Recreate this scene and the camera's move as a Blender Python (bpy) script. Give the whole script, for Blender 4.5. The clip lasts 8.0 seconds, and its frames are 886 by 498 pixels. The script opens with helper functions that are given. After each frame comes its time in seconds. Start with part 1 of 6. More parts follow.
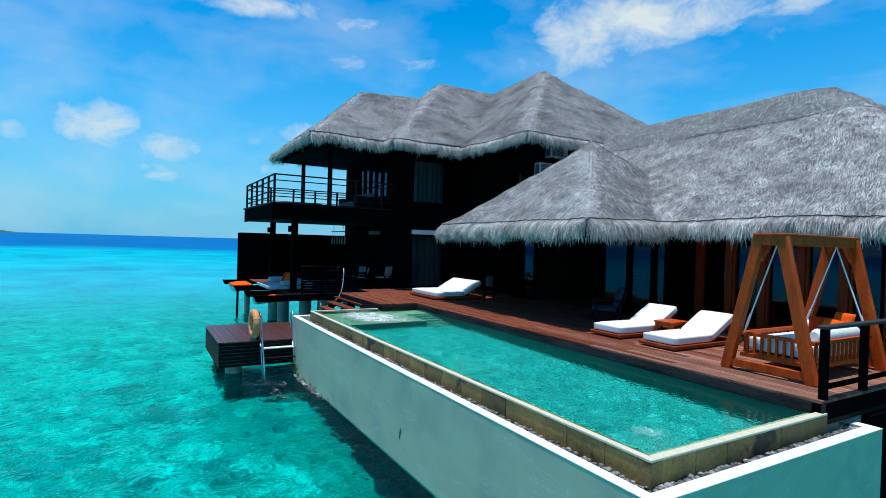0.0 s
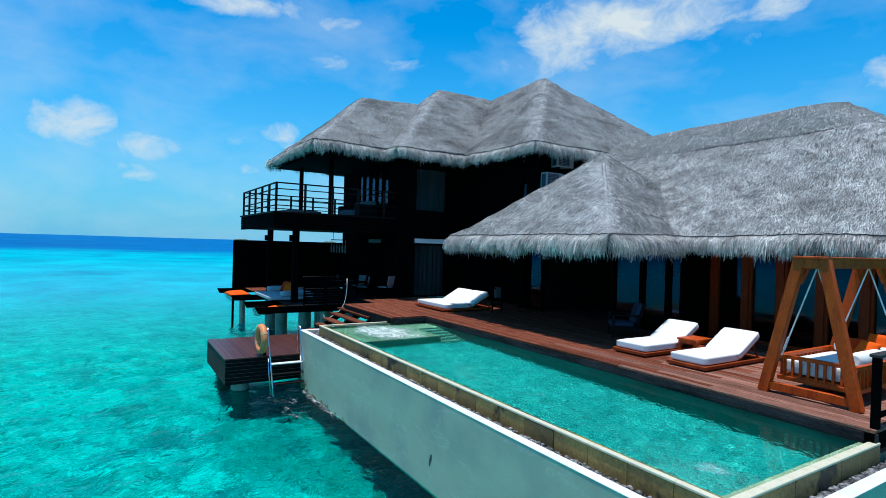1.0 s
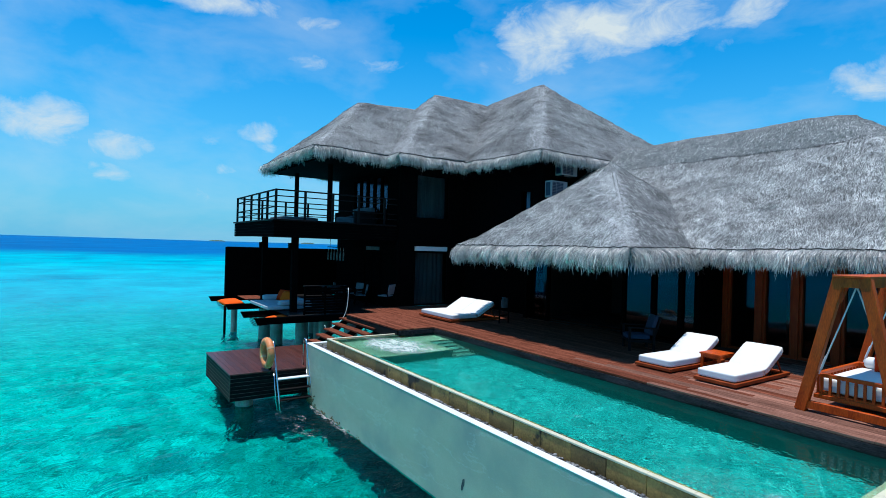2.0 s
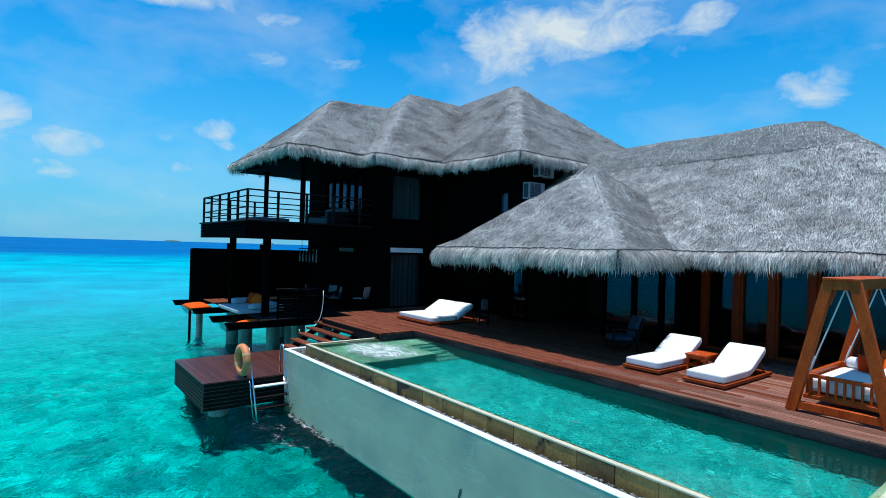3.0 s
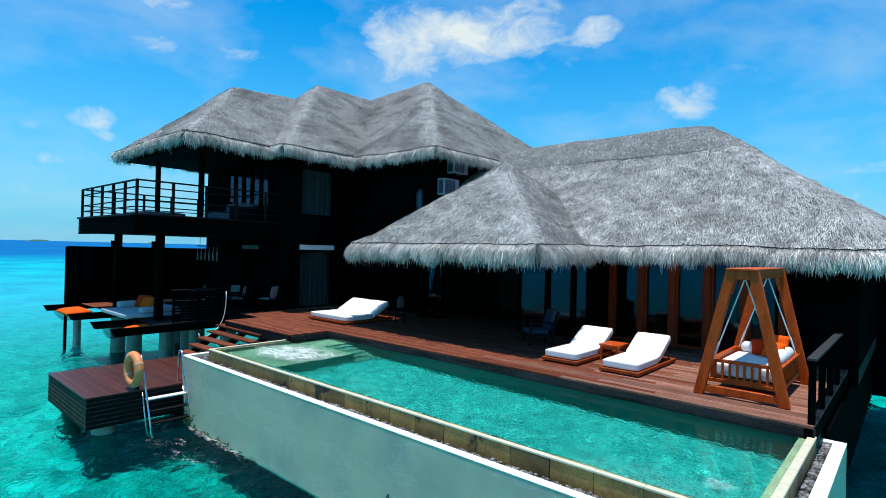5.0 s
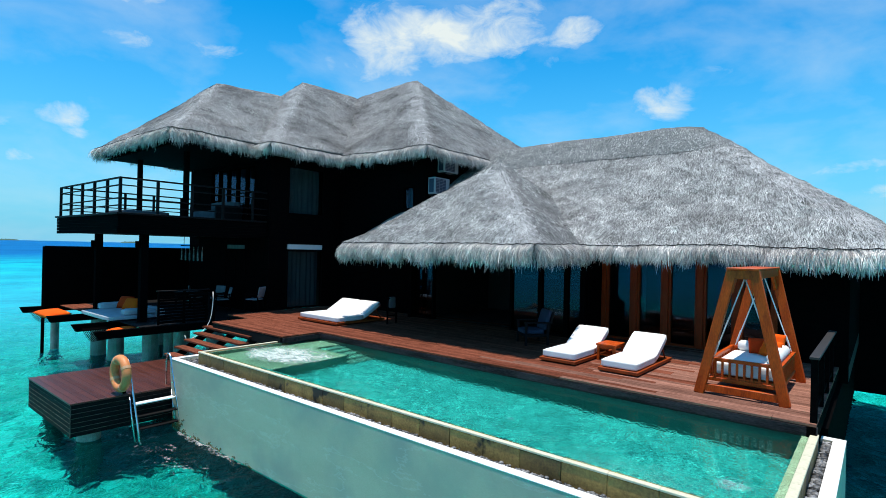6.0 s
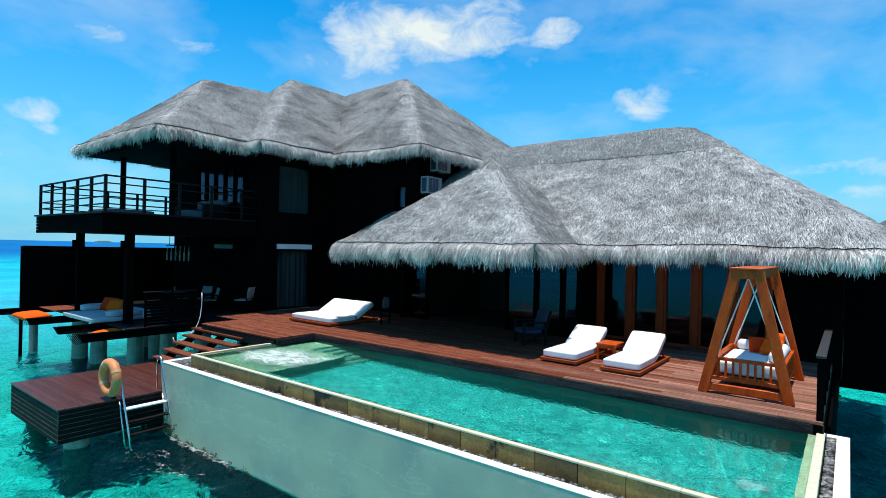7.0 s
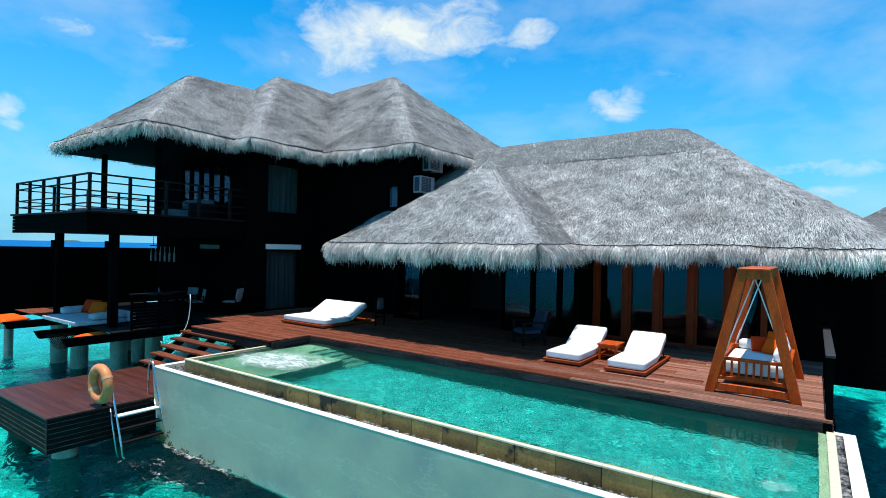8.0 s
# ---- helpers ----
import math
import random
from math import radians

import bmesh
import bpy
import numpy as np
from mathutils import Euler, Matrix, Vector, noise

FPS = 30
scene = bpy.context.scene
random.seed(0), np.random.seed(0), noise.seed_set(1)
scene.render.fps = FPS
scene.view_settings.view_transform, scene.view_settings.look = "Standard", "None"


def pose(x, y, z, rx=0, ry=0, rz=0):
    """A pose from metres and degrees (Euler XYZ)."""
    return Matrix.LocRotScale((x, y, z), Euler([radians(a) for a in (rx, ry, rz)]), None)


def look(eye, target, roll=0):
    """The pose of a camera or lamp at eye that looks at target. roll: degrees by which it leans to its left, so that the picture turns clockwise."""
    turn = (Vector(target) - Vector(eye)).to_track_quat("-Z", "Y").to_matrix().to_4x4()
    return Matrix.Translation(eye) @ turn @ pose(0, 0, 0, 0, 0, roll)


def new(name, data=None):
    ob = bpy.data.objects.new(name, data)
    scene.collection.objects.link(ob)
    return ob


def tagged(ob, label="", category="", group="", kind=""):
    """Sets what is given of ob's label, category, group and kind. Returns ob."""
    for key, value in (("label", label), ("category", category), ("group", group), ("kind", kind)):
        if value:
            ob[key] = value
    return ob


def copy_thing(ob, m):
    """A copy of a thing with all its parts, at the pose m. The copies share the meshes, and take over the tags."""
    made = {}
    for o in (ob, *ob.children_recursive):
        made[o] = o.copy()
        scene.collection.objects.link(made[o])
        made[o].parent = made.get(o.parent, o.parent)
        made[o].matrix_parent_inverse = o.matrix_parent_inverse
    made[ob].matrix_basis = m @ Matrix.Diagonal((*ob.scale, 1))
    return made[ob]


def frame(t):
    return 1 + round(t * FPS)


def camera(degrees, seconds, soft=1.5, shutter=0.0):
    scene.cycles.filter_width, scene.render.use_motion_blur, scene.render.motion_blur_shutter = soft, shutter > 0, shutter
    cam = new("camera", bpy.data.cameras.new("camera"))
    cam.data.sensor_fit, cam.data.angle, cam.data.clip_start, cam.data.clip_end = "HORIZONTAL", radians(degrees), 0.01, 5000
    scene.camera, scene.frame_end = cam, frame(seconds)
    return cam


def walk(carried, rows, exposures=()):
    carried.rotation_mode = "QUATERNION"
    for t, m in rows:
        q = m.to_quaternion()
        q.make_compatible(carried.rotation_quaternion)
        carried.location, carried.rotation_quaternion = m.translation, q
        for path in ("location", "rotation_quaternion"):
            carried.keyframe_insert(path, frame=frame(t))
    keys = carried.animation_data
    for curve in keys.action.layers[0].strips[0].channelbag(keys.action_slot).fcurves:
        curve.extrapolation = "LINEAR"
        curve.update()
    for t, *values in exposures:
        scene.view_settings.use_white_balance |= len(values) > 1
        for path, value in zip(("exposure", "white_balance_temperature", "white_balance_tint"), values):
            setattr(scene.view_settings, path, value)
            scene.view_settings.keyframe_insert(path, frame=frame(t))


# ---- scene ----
cam = camera(79.9, 8.0, soft=0.65)
# seconds, place, turn (Euler XYZ, degrees)
ROWS = [
    (0.0, -0.059, -0.050, 4.195, 89.44, -1.65, 60.01),
    (0.5, -0.355, -0.299, 4.351, 89.49, -1.64, 59.58),
    (1.0, -0.727, -0.656, 4.517, 89.59, -1.67, 58.18),
    (1.5, -1.102, -0.986, 4.679, 89.71, -1.71, 57.22),
    (3.0, -2.015, -1.570, 4.796, 89.95, -1.67, 51.92),
    (3.5, -2.110, -1.539, 4.761, 90.02, -1.62, 49.35),
    (4.0, -2.222, -1.526, 4.723, 90.05, -1.51, 46.18),
    (4.5, -2.358, -1.544, 4.721, 90.05, -1.44, 43.49),
    (5.0, -2.524, -1.575, 4.700, 90.11, -1.43, 41.68),
    (6.5, -3.090, -1.809, 4.716, 90.00, -1.32, 38.69),
    (7.0, -3.307, -1.890, 4.716, 90.01, -1.31, 37.54),
    (7.5, -3.554, -1.984, 4.713, 90.04, -1.30, 36.24),
    (8.0, -3.838, -2.109, 4.738, 89.97, -1.24, 35.13),
]
walk(cam, [(t, pose(x, y, z, a, b, c)) for t, x, y, z, a, b, c in ROWS], [(0, -0.23, 6220, 10), (1.5, -0.25, 6100, 10), (3.8, -0.26, 6130, 10), (5, -0.09, 6450, 10), (6.5, -0.02, 6650, 10), (8, 0.04, 6600, 10)])

SEA = 0.2      # water level
DECK = 2.25    # deck top
COPE = 2.09    # pool coping top
BALC = 5.6     # balcony floor

# ---- world and sun ----
SUN_EL, SUN_AZ = 84.5, -94.0          # degrees; azimuth from +x towards +y
world = bpy.data.worlds.new("world")
scene.world = world
world.use_nodes = True
WN, WL = world.node_tree.nodes, world.node_tree.links
WN.clear()


def wnode(kind, **sets):
    n = WN.new(kind)
    for k, v in sets.items():
        n.inputs[k].default_value = v
    return n


def wmath(op, a, b=None, clamp=False):
    n = WN.new("ShaderNodeMath")
    n.operation, n.use_clamp = op, clamp
    for i, v in enumerate((a, b)):
        if v is None:
            continue
        if isinstance(v, (int, float)):
            n.inputs[i].default_value = v
        else:
            WL.new(v, n.inputs[i])
    return n.outputs[0]


sky = WN.new("ShaderNodeTexSky")
sky.sky_type, sky.sun_disc = "NISHITA", False
sky.sun_elevation, sky.sun_rotation = radians(SUN_EL), radians(90 - SUN_AZ)
sky.air_density, sky.dust_density, sky.ozone_density = 1.0, 0.35, 2.0
rich = wnode("ShaderNodeHueSaturation")
rich.inputs["Hue"].default_value, rich.inputs["Saturation"].default_value, rich.inputs["Value"].default_value = 0.496, 1.15, 1.07
tint = WN.new("ShaderNodeMix")
tint.data_type, tint.blend_type = "RGBA", "MULTIPLY"
tint.inputs["Factor"].default_value = 1.0
tint.inputs["B"].default_value = (0.50, 1.03, 1.32, 1)
WL.new(sky.outputs[0], tint.inputs["A"])
WL.new(tint.outputs["Result"], rich.inputs["Color"])
coord = WN.new("ShaderNodeTexCoord")
split = WN.new("ShaderNodeSeparateXYZ")
WL.new(coord.outputs["Generated"], split.inputs[0])
azim = wmath("ARCTAN2", split.outputs[1], split.outputs[0])
elev = wmath("ARCSINE", split.outputs[2])
# clouds: azimuth, elevation, half width, half height (degrees), density
CLOUDS = [
    (136.1, 21.2, 6.2, 4.8, 0.84), (138.6, 18.9, 3.6, 2.2, 0.60), (129.4, 22.0, 8.6, 3.9, 0.86), (122.7, 22.7, 6.0, 3.5, 0.84),
    (116.5, 22.0, 4.6, 2.2, 0.56), (117.0, 19.7, 3.1, 1.3, 0.30), (141.9, 19.4, 1.5, 2.3, 0.38),
    (107.6, 14.9, 4.0, 2.4, 0.65), (153.8, 18.9, 3.8, 1.7, 0.36), (160.6, 18.5, 3.0, 1.3, 0.50), (159.9, 21.8, 4.0, 1.4, 0.42),
    (97.1, 17.7, 10.0, 1.7, 0.28), (90.2, 7.7, 8.4, 1.2, 0.42), (91.9, 5.6, 10.0, 1.1, 0.36),
    (-176.5, 10.1, 4.8, 3.2, 0.62), (177.3, 8.6, 4.0, 2.1, 0.60), (178.5, 6.0, 3.2, 1.2, 0.48), (-171.2, 8.4, 2.6, 1.4, 0.50),
    (169.7, 22.5, 10.0, 1.7, 0.60), (165.4, 11.0, 2.7, 1.5, 0.52), (164.1, 9.3, 3.2, 1.2, 0.36), (168.3, 7.2, 2.1, 1.0, 0.52),
    (170.7, 4.5, 1.5, 1.3, 0.40), (169.6, 9.5, 1.7, 1.2, 0.32)]
total = None
for a, e, w, h, d in CLOUDS:
    u = wmath("DIVIDE", wmath("SUBTRACT", azim, radians(a)), radians(w))
    v = wmath("DIVIDE", wmath("SUBTRACT", elev, radians(e)), radians(h))
    r = wmath("ADD", wmath("MULTIPLY", u, u), wmath("MULTIPLY", v, v))
    m = wmath("MULTIPLY", wmath("SUBTRACT", 1.0, r, True), d)
    total = m if total is None else wmath("MAXIMUM", total, m)
puff = wnode("ShaderNodeTexNoise", Scale=13.0, Detail=7.0, Roughness=0.62, Distortion=0.4)
flat = WN.new("ShaderNodeVectorMath")
flat.operation = "MULTIPLY"
flat.inputs[1].default_value = (1, 1, 1.7)
WL.new(coord.outputs["Generated"], flat.inputs[0])
WL.new(flat.outputs[0], puff.inputs["Vector"])
mask = wmath("MULTIPLY", wmath("SUBTRACT", wmath("ADD", wmath("MULTIPLY", puff.outputs[0], 1.7), total), 1.13), 1.45, True)
mask = wmath("MULTIPLY", mask, wmath("MULTIPLY", total, 3.0, True))
# thin veil over the whole sky
veil = wnode("ShaderNodeTexNoise", Scale=5.0, Detail=6.0, Roughness=0.55, Distortion=0.2)
wide = WN.new("ShaderNodeVectorMath")
wide.operation = "MULTIPLY"
wide.inputs[1].default_value = (1, 1, 2.2)
WL.new(coord.outputs["Generated"], wide.inputs[0])
WL.new(wide.outputs[0], veil.inputs["Vector"])
thin = wmath("MULTIPLY", wmath("SUBTRACT", veil.outputs[0], 0.43, True), 0.85, True)
mask = wmath("MAXIMUM", mask, thin)
mixsky = WN.new("ShaderNodeMix")
mixsky.data_type = "RGBA"
mixsky.inputs["B"].default_value = (5.45, 6.1, 6.15, 1)
WL.new(mask, mixsky.inputs["Factor"])
haze = WN.new("ShaderNodeMix")
haze.data_type = "RGBA"
haze.inputs["B"].default_value = (1.25, 4.1, 5.9, 1)
low = wmath("SUBTRACT", 1.0, wmath("DIVIDE", elev, radians(24.0)), True)
WL.new(wmath("MULTIPLY", wmath("POWER", low, 1.5), 0.95, True), haze.inputs["Factor"])
WL.new(rich.outputs[0], haze.inputs["A"])
WL.new(haze.outputs["Result"], mixsky.inputs["A"])
back = wnode("ShaderNodeBackground", Strength=0.15)
WL.new(mixsky.outputs["Result"], back.inputs["Color"])
wout = WN.new("ShaderNodeOutputWorld")
WL.new(back.outputs[0], wout.inputs["Surface"])

sun = new("sun", bpy.data.lights.new("sun", "SUN"))
sun.data.energy, sun.data.angle, sun.data.color = 5.4, radians(0.53), (1.0, 0.96, 0.9)
ce = math.cos(radians(SUN_EL))
toward = Vector((ce * math.cos(radians(SUN_AZ)), ce * math.sin(radians(SUN_AZ)), math.sin(radians(SUN_EL))))
sun.matrix_world = look(toward * 60, (0, 0, 0))


# ---- mesh helpers ----
def mesh_of(name, bm, smooth=False):
    me = bpy.data.meshes.new(name)
    bm.to_mesh(me)
    bm.free()
    if smooth:
        me.polygons.foreach_set("use_smooth", [True] * len(me.polygons))
    return me


def part(name, bm, material, parent=None, label="", smooth=False):
    """One mesh object from a bmesh (or a ready mesh), under its thing or part."""
    me = bm if isinstance(bm, bpy.types.Mesh) else mesh_of(name, bm, smooth)
    if material is not None and not me.materials:
        me.materials.append(material)
    ob = new(name, me)
    if parent is not None:
        ob.parent = parent
        base = parent
        shift = Matrix()
        while base is not None:
            shift = base.matrix_basis @ shift
            base = base.parent
        ob.matrix_basis = shift.inverted()
    if label:
        ob["label"] = label
    return ob


def thing(name, place, label, category, group="", kind=""):
    """An Empty at the base of a thing; its parts are built in world metres."""
    ob = new(name)
    ob.empty_display_size = 0.1
    ob.matrix_basis = Matrix.Translation(place)
    return tagged(ob, label, category, group, kind)


def add_box(bm, x0, x1, y0, y1, z0, z1, bevel=0.0, seg=1):
    r = bmesh.ops.create_cube(bm, size=1.0)
    vs = r["verts"]
    bmesh.ops.scale(bm, verts=vs, vec=(x1 - x0, y1 - y0, z1 - z0))
    bmesh.ops.translate(bm, verts=vs, vec=((x0 + x1) / 2, (y0 + y1) / 2, (z0 + z1) / 2))
    if bevel > 0:
        es = list({e for v in vs for e in v.link_edges})
        bmesh.ops.bevel(bm, geom=es, offset=bevel, segments=seg, profile=0.5, affect="EDGES")
    return bm


def box(x0, x1, y0, y1, z0, z1, bevel=0.0, seg=1):
    return add_box(bmesh.new(), min(x0, x1), max(x0, x1), min(y0, y1), max(y0, y1), min(z0, z1), max(z0, z1), bevel, seg)


def add_bar(bm, a, b, w, h, bevel=0.0, up=(0, 0, 1)):
    """A straight bar of section w x h from a to b."""
    a, b = Vector(a), Vector(b)
    d = b - a
    f = d.normalized()
    side = f.cross(Vector(up))
    if side.length < 1e-4:
        side = f.cross(Vector((0, 1, 0)))
    side.normalize()
    top = side.cross(f).normalized()
    m = Matrix((side, f, top)).transposed().to_4x4()
    vs = bmesh.ops.create_cube(bm, size=1.0)["verts"]
    bmesh.ops.scale(bm, verts=vs, vec=(w, d.length, h))
    if bevel > 0:
        es = list({e for v in vs for e in v.link_edges})
        vs = list({v for g in bmesh.ops.bevel(bm, geom=es, offset=bevel, segments=1, affect="EDGES")["faces"] for v in g.verts} | {v for v in vs if v.is_valid})
    bmesh.ops.transform(bm, verts=vs, matrix=Matrix.Translation((a + b) / 2) @ m)
    return bm


def bar(a, b, w, h, bevel=0.0, up=(0, 0, 1)):
    return add_bar(bmesh.new(), a, b, w, h, bevel, up)


def add_rod(bm, a, b, r, seg=12, r2=None):
    a, b = Vector(a), Vector(b)
    d = b - a
    q = d.to_track_quat("Z", "Y").to_matrix().to_4x4()
    bmesh.ops.create_cone(bm, cap_ends=True, segments=seg, radius1=r, radius2=r if r2 is None else r2, depth=d.length,
                          matrix=Matrix.Translation((a + b) / 2) @ q)
    return bm


def rod(a, b, r, seg=12, r2=None):
    return add_rod(bmesh.new(), a, b, r, seg, r2)


def tube(points, r, seg=8, closed=False):
    """A bent tube through points."""
    pts = [Vector(p) for p in points]
    bm = bmesh.new()
    rings = []
    n = len(pts)
    for i, p in enumerate(pts):
        a = pts[i - 1] if (i > 0 or closed) else p
        b = pts[(i + 1) % n] if (i < n - 1 or closed) else p
        f = (b - a).normalized()
        s = f.cross(Vector((0.13, 0.21, 0.97))).normalized()
        t = f.cross(s)
        rings.append([bm.verts.new(p + r * (math.cos(k * math.tau / seg) * s + math.sin(k * math.tau / seg) * t)) for k in range(seg)])
    for i in range(n if closed else n - 1):
        A, B = rings[i], rings[(i + 1) % n]
        for k in range(seg):
            bm.faces.new((A[k], A[(k + 1) % seg], B[(k + 1) % seg], B[k]))
    if not closed:
        bm.faces.new(rings[0][::-1])
        bm.faces.new(rings[-1])
    bmesh.ops.recalc_face_normals(bm, faces=bm.faces)
    return bm


# ---- materials ----
def surface(name, dark, light, rough=0.6, scale=4.0, stretch=(1, 1, 1), bump=0.15, fine=40.0, metal=0.0, spec=0.5,
            uv=False, vary=0.0, island=False, rough_var=0.12, stain=None, dist=0.01, band=(0.33, 0.72), stain_band=(0.5, 0.72), stain_scale=0.9):
    """A node material: two scales of noise between two colours, fine relief, uneven gloss."""
    m = bpy.data.materials.new(name)
    m.use_nodes = True
    nt = m.node_tree
    N, L = nt.nodes, nt.links
    p = N["Principled BSDF"]
    tc = N.new("ShaderNodeTexCoord")
    mp = N.new("ShaderNodeMapping")
    mp.inputs["Scale"].default_value = stretch
    at = tc.outputs["UV" if uv else "Object"]
    if vary > 0 and not island:
        where = N.new("ShaderNodeObjectInfo")
        shift = N.new("ShaderNodeVectorMath")
        L.new(at, shift.inputs[0])
        L.new(where.outputs["Location"], shift.inputs[1])
        at = shift.outputs[0]
    L.new(at, mp.inputs["Vector"])
    n1 = N.new("ShaderNodeTexNoise")
    n1.inputs["Scale"].default_value, n1.inputs["Detail"].default_value, n1.inputs["Roughness"].default_value = scale, 5, 0.6
    n2 = N.new("ShaderNodeTexNoise")
    n2.inputs["Scale"].default_value, n2.inputs["Detail"].default_value = fine, 3
    for n in (n1, n2):
        L.new(mp.outputs[0], n.inputs["Vector"])
    mx = N.new("ShaderNodeMath")
    mx.operation = "MULTIPLY_ADD"
    mx.inputs[1].default_value = 0.45
    L.new(n2.outputs[0], mx.inputs[0])
    sc = N.new("ShaderNodeMath")
    sc.operation = "MULTIPLY"
    sc.inputs[1].default_value = 0.6
    L.new(n1.outputs[0], sc.inputs[0])
    L.new(sc.outputs[0], mx.inputs[2])
    ramp = N.new("ShaderNodeValToRGB")
    ramp.color_ramp.elements[0].position, ramp.color_ramp.elements[1].position = band
    ramp.color_ramp.elements[0].color, ramp.color_ramp.elements[1].color = (*dark, 1), (*light, 1)
    L.new(mx.outputs[0], ramp.inputs[0])
    colour = ramp.outputs[0]
    if stain is not None:
        n3 = N.new("ShaderNodeTexNoise")
        n3.inputs["Scale"].default_value, n3.inputs["Detail"].default_value = stain_scale, 6
        if uv:
            m3p = N.new("ShaderNodeMapping")
            m3p.inputs["Scale"].default_value = (0.9, 1.5, 1.0)
            L.new(tc.outputs["UV"], m3p.inputs["Vector"])
            L.new(m3p.outputs[0], n3.inputs["Vector"])
        else:
            L.new(at, n3.inputs["Vector"])
        r3 = N.new("ShaderNodeValToRGB")
        r3.color_ramp.elements[0].position, r3.color_ramp.elements[1].position = stain_band
        L.new(n3.outputs[0], r3.inputs[0])
        m3 = N.new("ShaderNodeMix")
        m3.data_type = "RGBA"
        m3.inputs["B"].default_value = (*stain, 1)
        L.new(r3.outputs[0], m3.inputs["Factor"])
        L.new(colour, m3.inputs["A"])
        colour = m3.outputs["Result"]
    if vary > 0:
        if island:
            g = N.new("ShaderNodeNewGeometry")
            rnd = g.outputs["Random Per Island"]
        else:
            g = N.new("ShaderNodeObjectInfo")
            rnd = g.outputs["Random"]
        mr = N.new("ShaderNodeMapRange")
        mr.inputs["To Min"].default_value, mr.inputs["To Max"].default_value = 1 - vary, 1 + vary
        L.new(rnd, mr.inputs["Value"])
        hs = N.new("ShaderNodeHueSaturation")
        L.new(mr.outputs[0], hs.inputs["Value"])
        L.new(colour, hs.inputs["Color"])
        colour = hs.outputs[0]
    L.new(colour, p.inputs["Base Color"])
    rr = N.new("ShaderNodeMapRange")
    rr.inputs["To Min"].default_value, rr.inputs["To Max"].default_value = max(0.02, rough - rough_var), min(1, rough + rough_var)
    L.new(n1.outputs[0], rr.inputs["Value"])
    L.new(rr.outputs[0], p.inputs["Roughness"])
    p.inputs["Metallic"].default_value = metal
    p.inputs["Specular IOR Level"].default_value = spec
    if bump > 0:
        b = N.new("ShaderNodeBump")
        b.inputs["Strength"].default_value, b.inputs["Distance"].default_value = bump, dist
        L.new(mx.outputs[0], b.inputs["Height"])
        L.new(b.outputs[0], p.inputs["Normal"])
    return m


THATCH = surface("thatch", (0.018, 0.0175, 0.017), (0.30, 0.295, 0.29), 0.95, 4.0, (5.0, 1.6, 1.0), 1.0, 30.0, uv=True, spec=0.1, dist=0.05, stain=(0.09, 0.086, 0.082), band=(0.36, 0.68), stain_band=(0.5, 0.66))
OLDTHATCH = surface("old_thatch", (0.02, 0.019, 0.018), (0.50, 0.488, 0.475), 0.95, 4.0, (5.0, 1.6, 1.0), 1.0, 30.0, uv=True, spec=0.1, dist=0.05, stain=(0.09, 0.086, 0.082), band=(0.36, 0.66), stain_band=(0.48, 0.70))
CAP = surface("thatch_cap", (0.03, 0.033, 0.032), (0.31, 0.325, 0.315), 0.95, 4.0, (5.0, 1.6, 1.0), 1.0, 30.0, uv=True, spec=0.1, dist=0.05, band=(0.36, 0.70))
STRAW = surface("straw", (0.20, 0.18, 0.163), (0.90, 0.83, 0.76), 0.9, 2.0, spec=0.1, bump=0.0, vary=0.6, island=True)
BLADE = surface("weathered_straw", (0.10, 0.098, 0.094), (0.70, 0.693, 0.658), 0.9, 2.0, spec=0.1, bump=0.0, vary=0.74, island=True, stain=(0.20, 0.195, 0.185), stain_band=(0.52, 0.74), stain_scale=0.7)
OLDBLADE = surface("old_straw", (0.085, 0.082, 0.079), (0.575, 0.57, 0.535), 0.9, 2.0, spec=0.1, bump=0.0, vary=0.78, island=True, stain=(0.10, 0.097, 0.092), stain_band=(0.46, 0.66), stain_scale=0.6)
PALEBLADE = surface("pale_straw", (0.26, 0.255, 0.247), (0.76, 0.75, 0.73), 0.9, 2.0, spec=0.1, bump=0.0, vary=0.4, island=True)
# black-stained wood, taken below its own tone to deepen the shade
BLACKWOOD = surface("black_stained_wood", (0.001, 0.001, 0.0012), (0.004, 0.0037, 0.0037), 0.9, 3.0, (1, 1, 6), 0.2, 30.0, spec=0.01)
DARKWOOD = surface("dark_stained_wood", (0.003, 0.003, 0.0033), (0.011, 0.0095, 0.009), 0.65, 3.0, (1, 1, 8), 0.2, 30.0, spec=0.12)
WORNWOOD = surface("worn_edge_wood", (0.008, 0.006, 0.007), (0.075, 0.058, 0.062), 0.7, 1.2, (1, 9, 9), 0.3, 14.0, spec=0.1, band=(0.42, 0.75))
PALEEDGE = surface("pale_board_edge", (0.03, 0.022, 0.016), (0.16, 0.125, 0.10), 0.8, 1.5, (1, 1, 1), 0.2, 9.0, spec=0.1, band=(0.38, 0.66))
DECKWOOD = surface("red_deck_wood", (0.045, 0.011, 0.006), (0.27, 0.088, 0.052), 0.55, 2.0, (1.0, 12, 12), 0.35, 18.0, vary=0.27, spec=0.0)
DRYWOOD = surface("sun_bleached_deck_wood", (0.075, 0.027, 0.018), (0.40, 0.195, 0.138), 0.65, 2.0, (1.0, 12, 12), 0.35, 18.0, vary=0.36, spec=0.0)
PLATWOOD = surface("wet_deck_wood", (0.034, 0.009, 0.006), (0.125, 0.036, 0.024), 0.36, 2.0, (1.2, 9, 9), 0.3, 22.0, vary=0.2, spec=0.5)
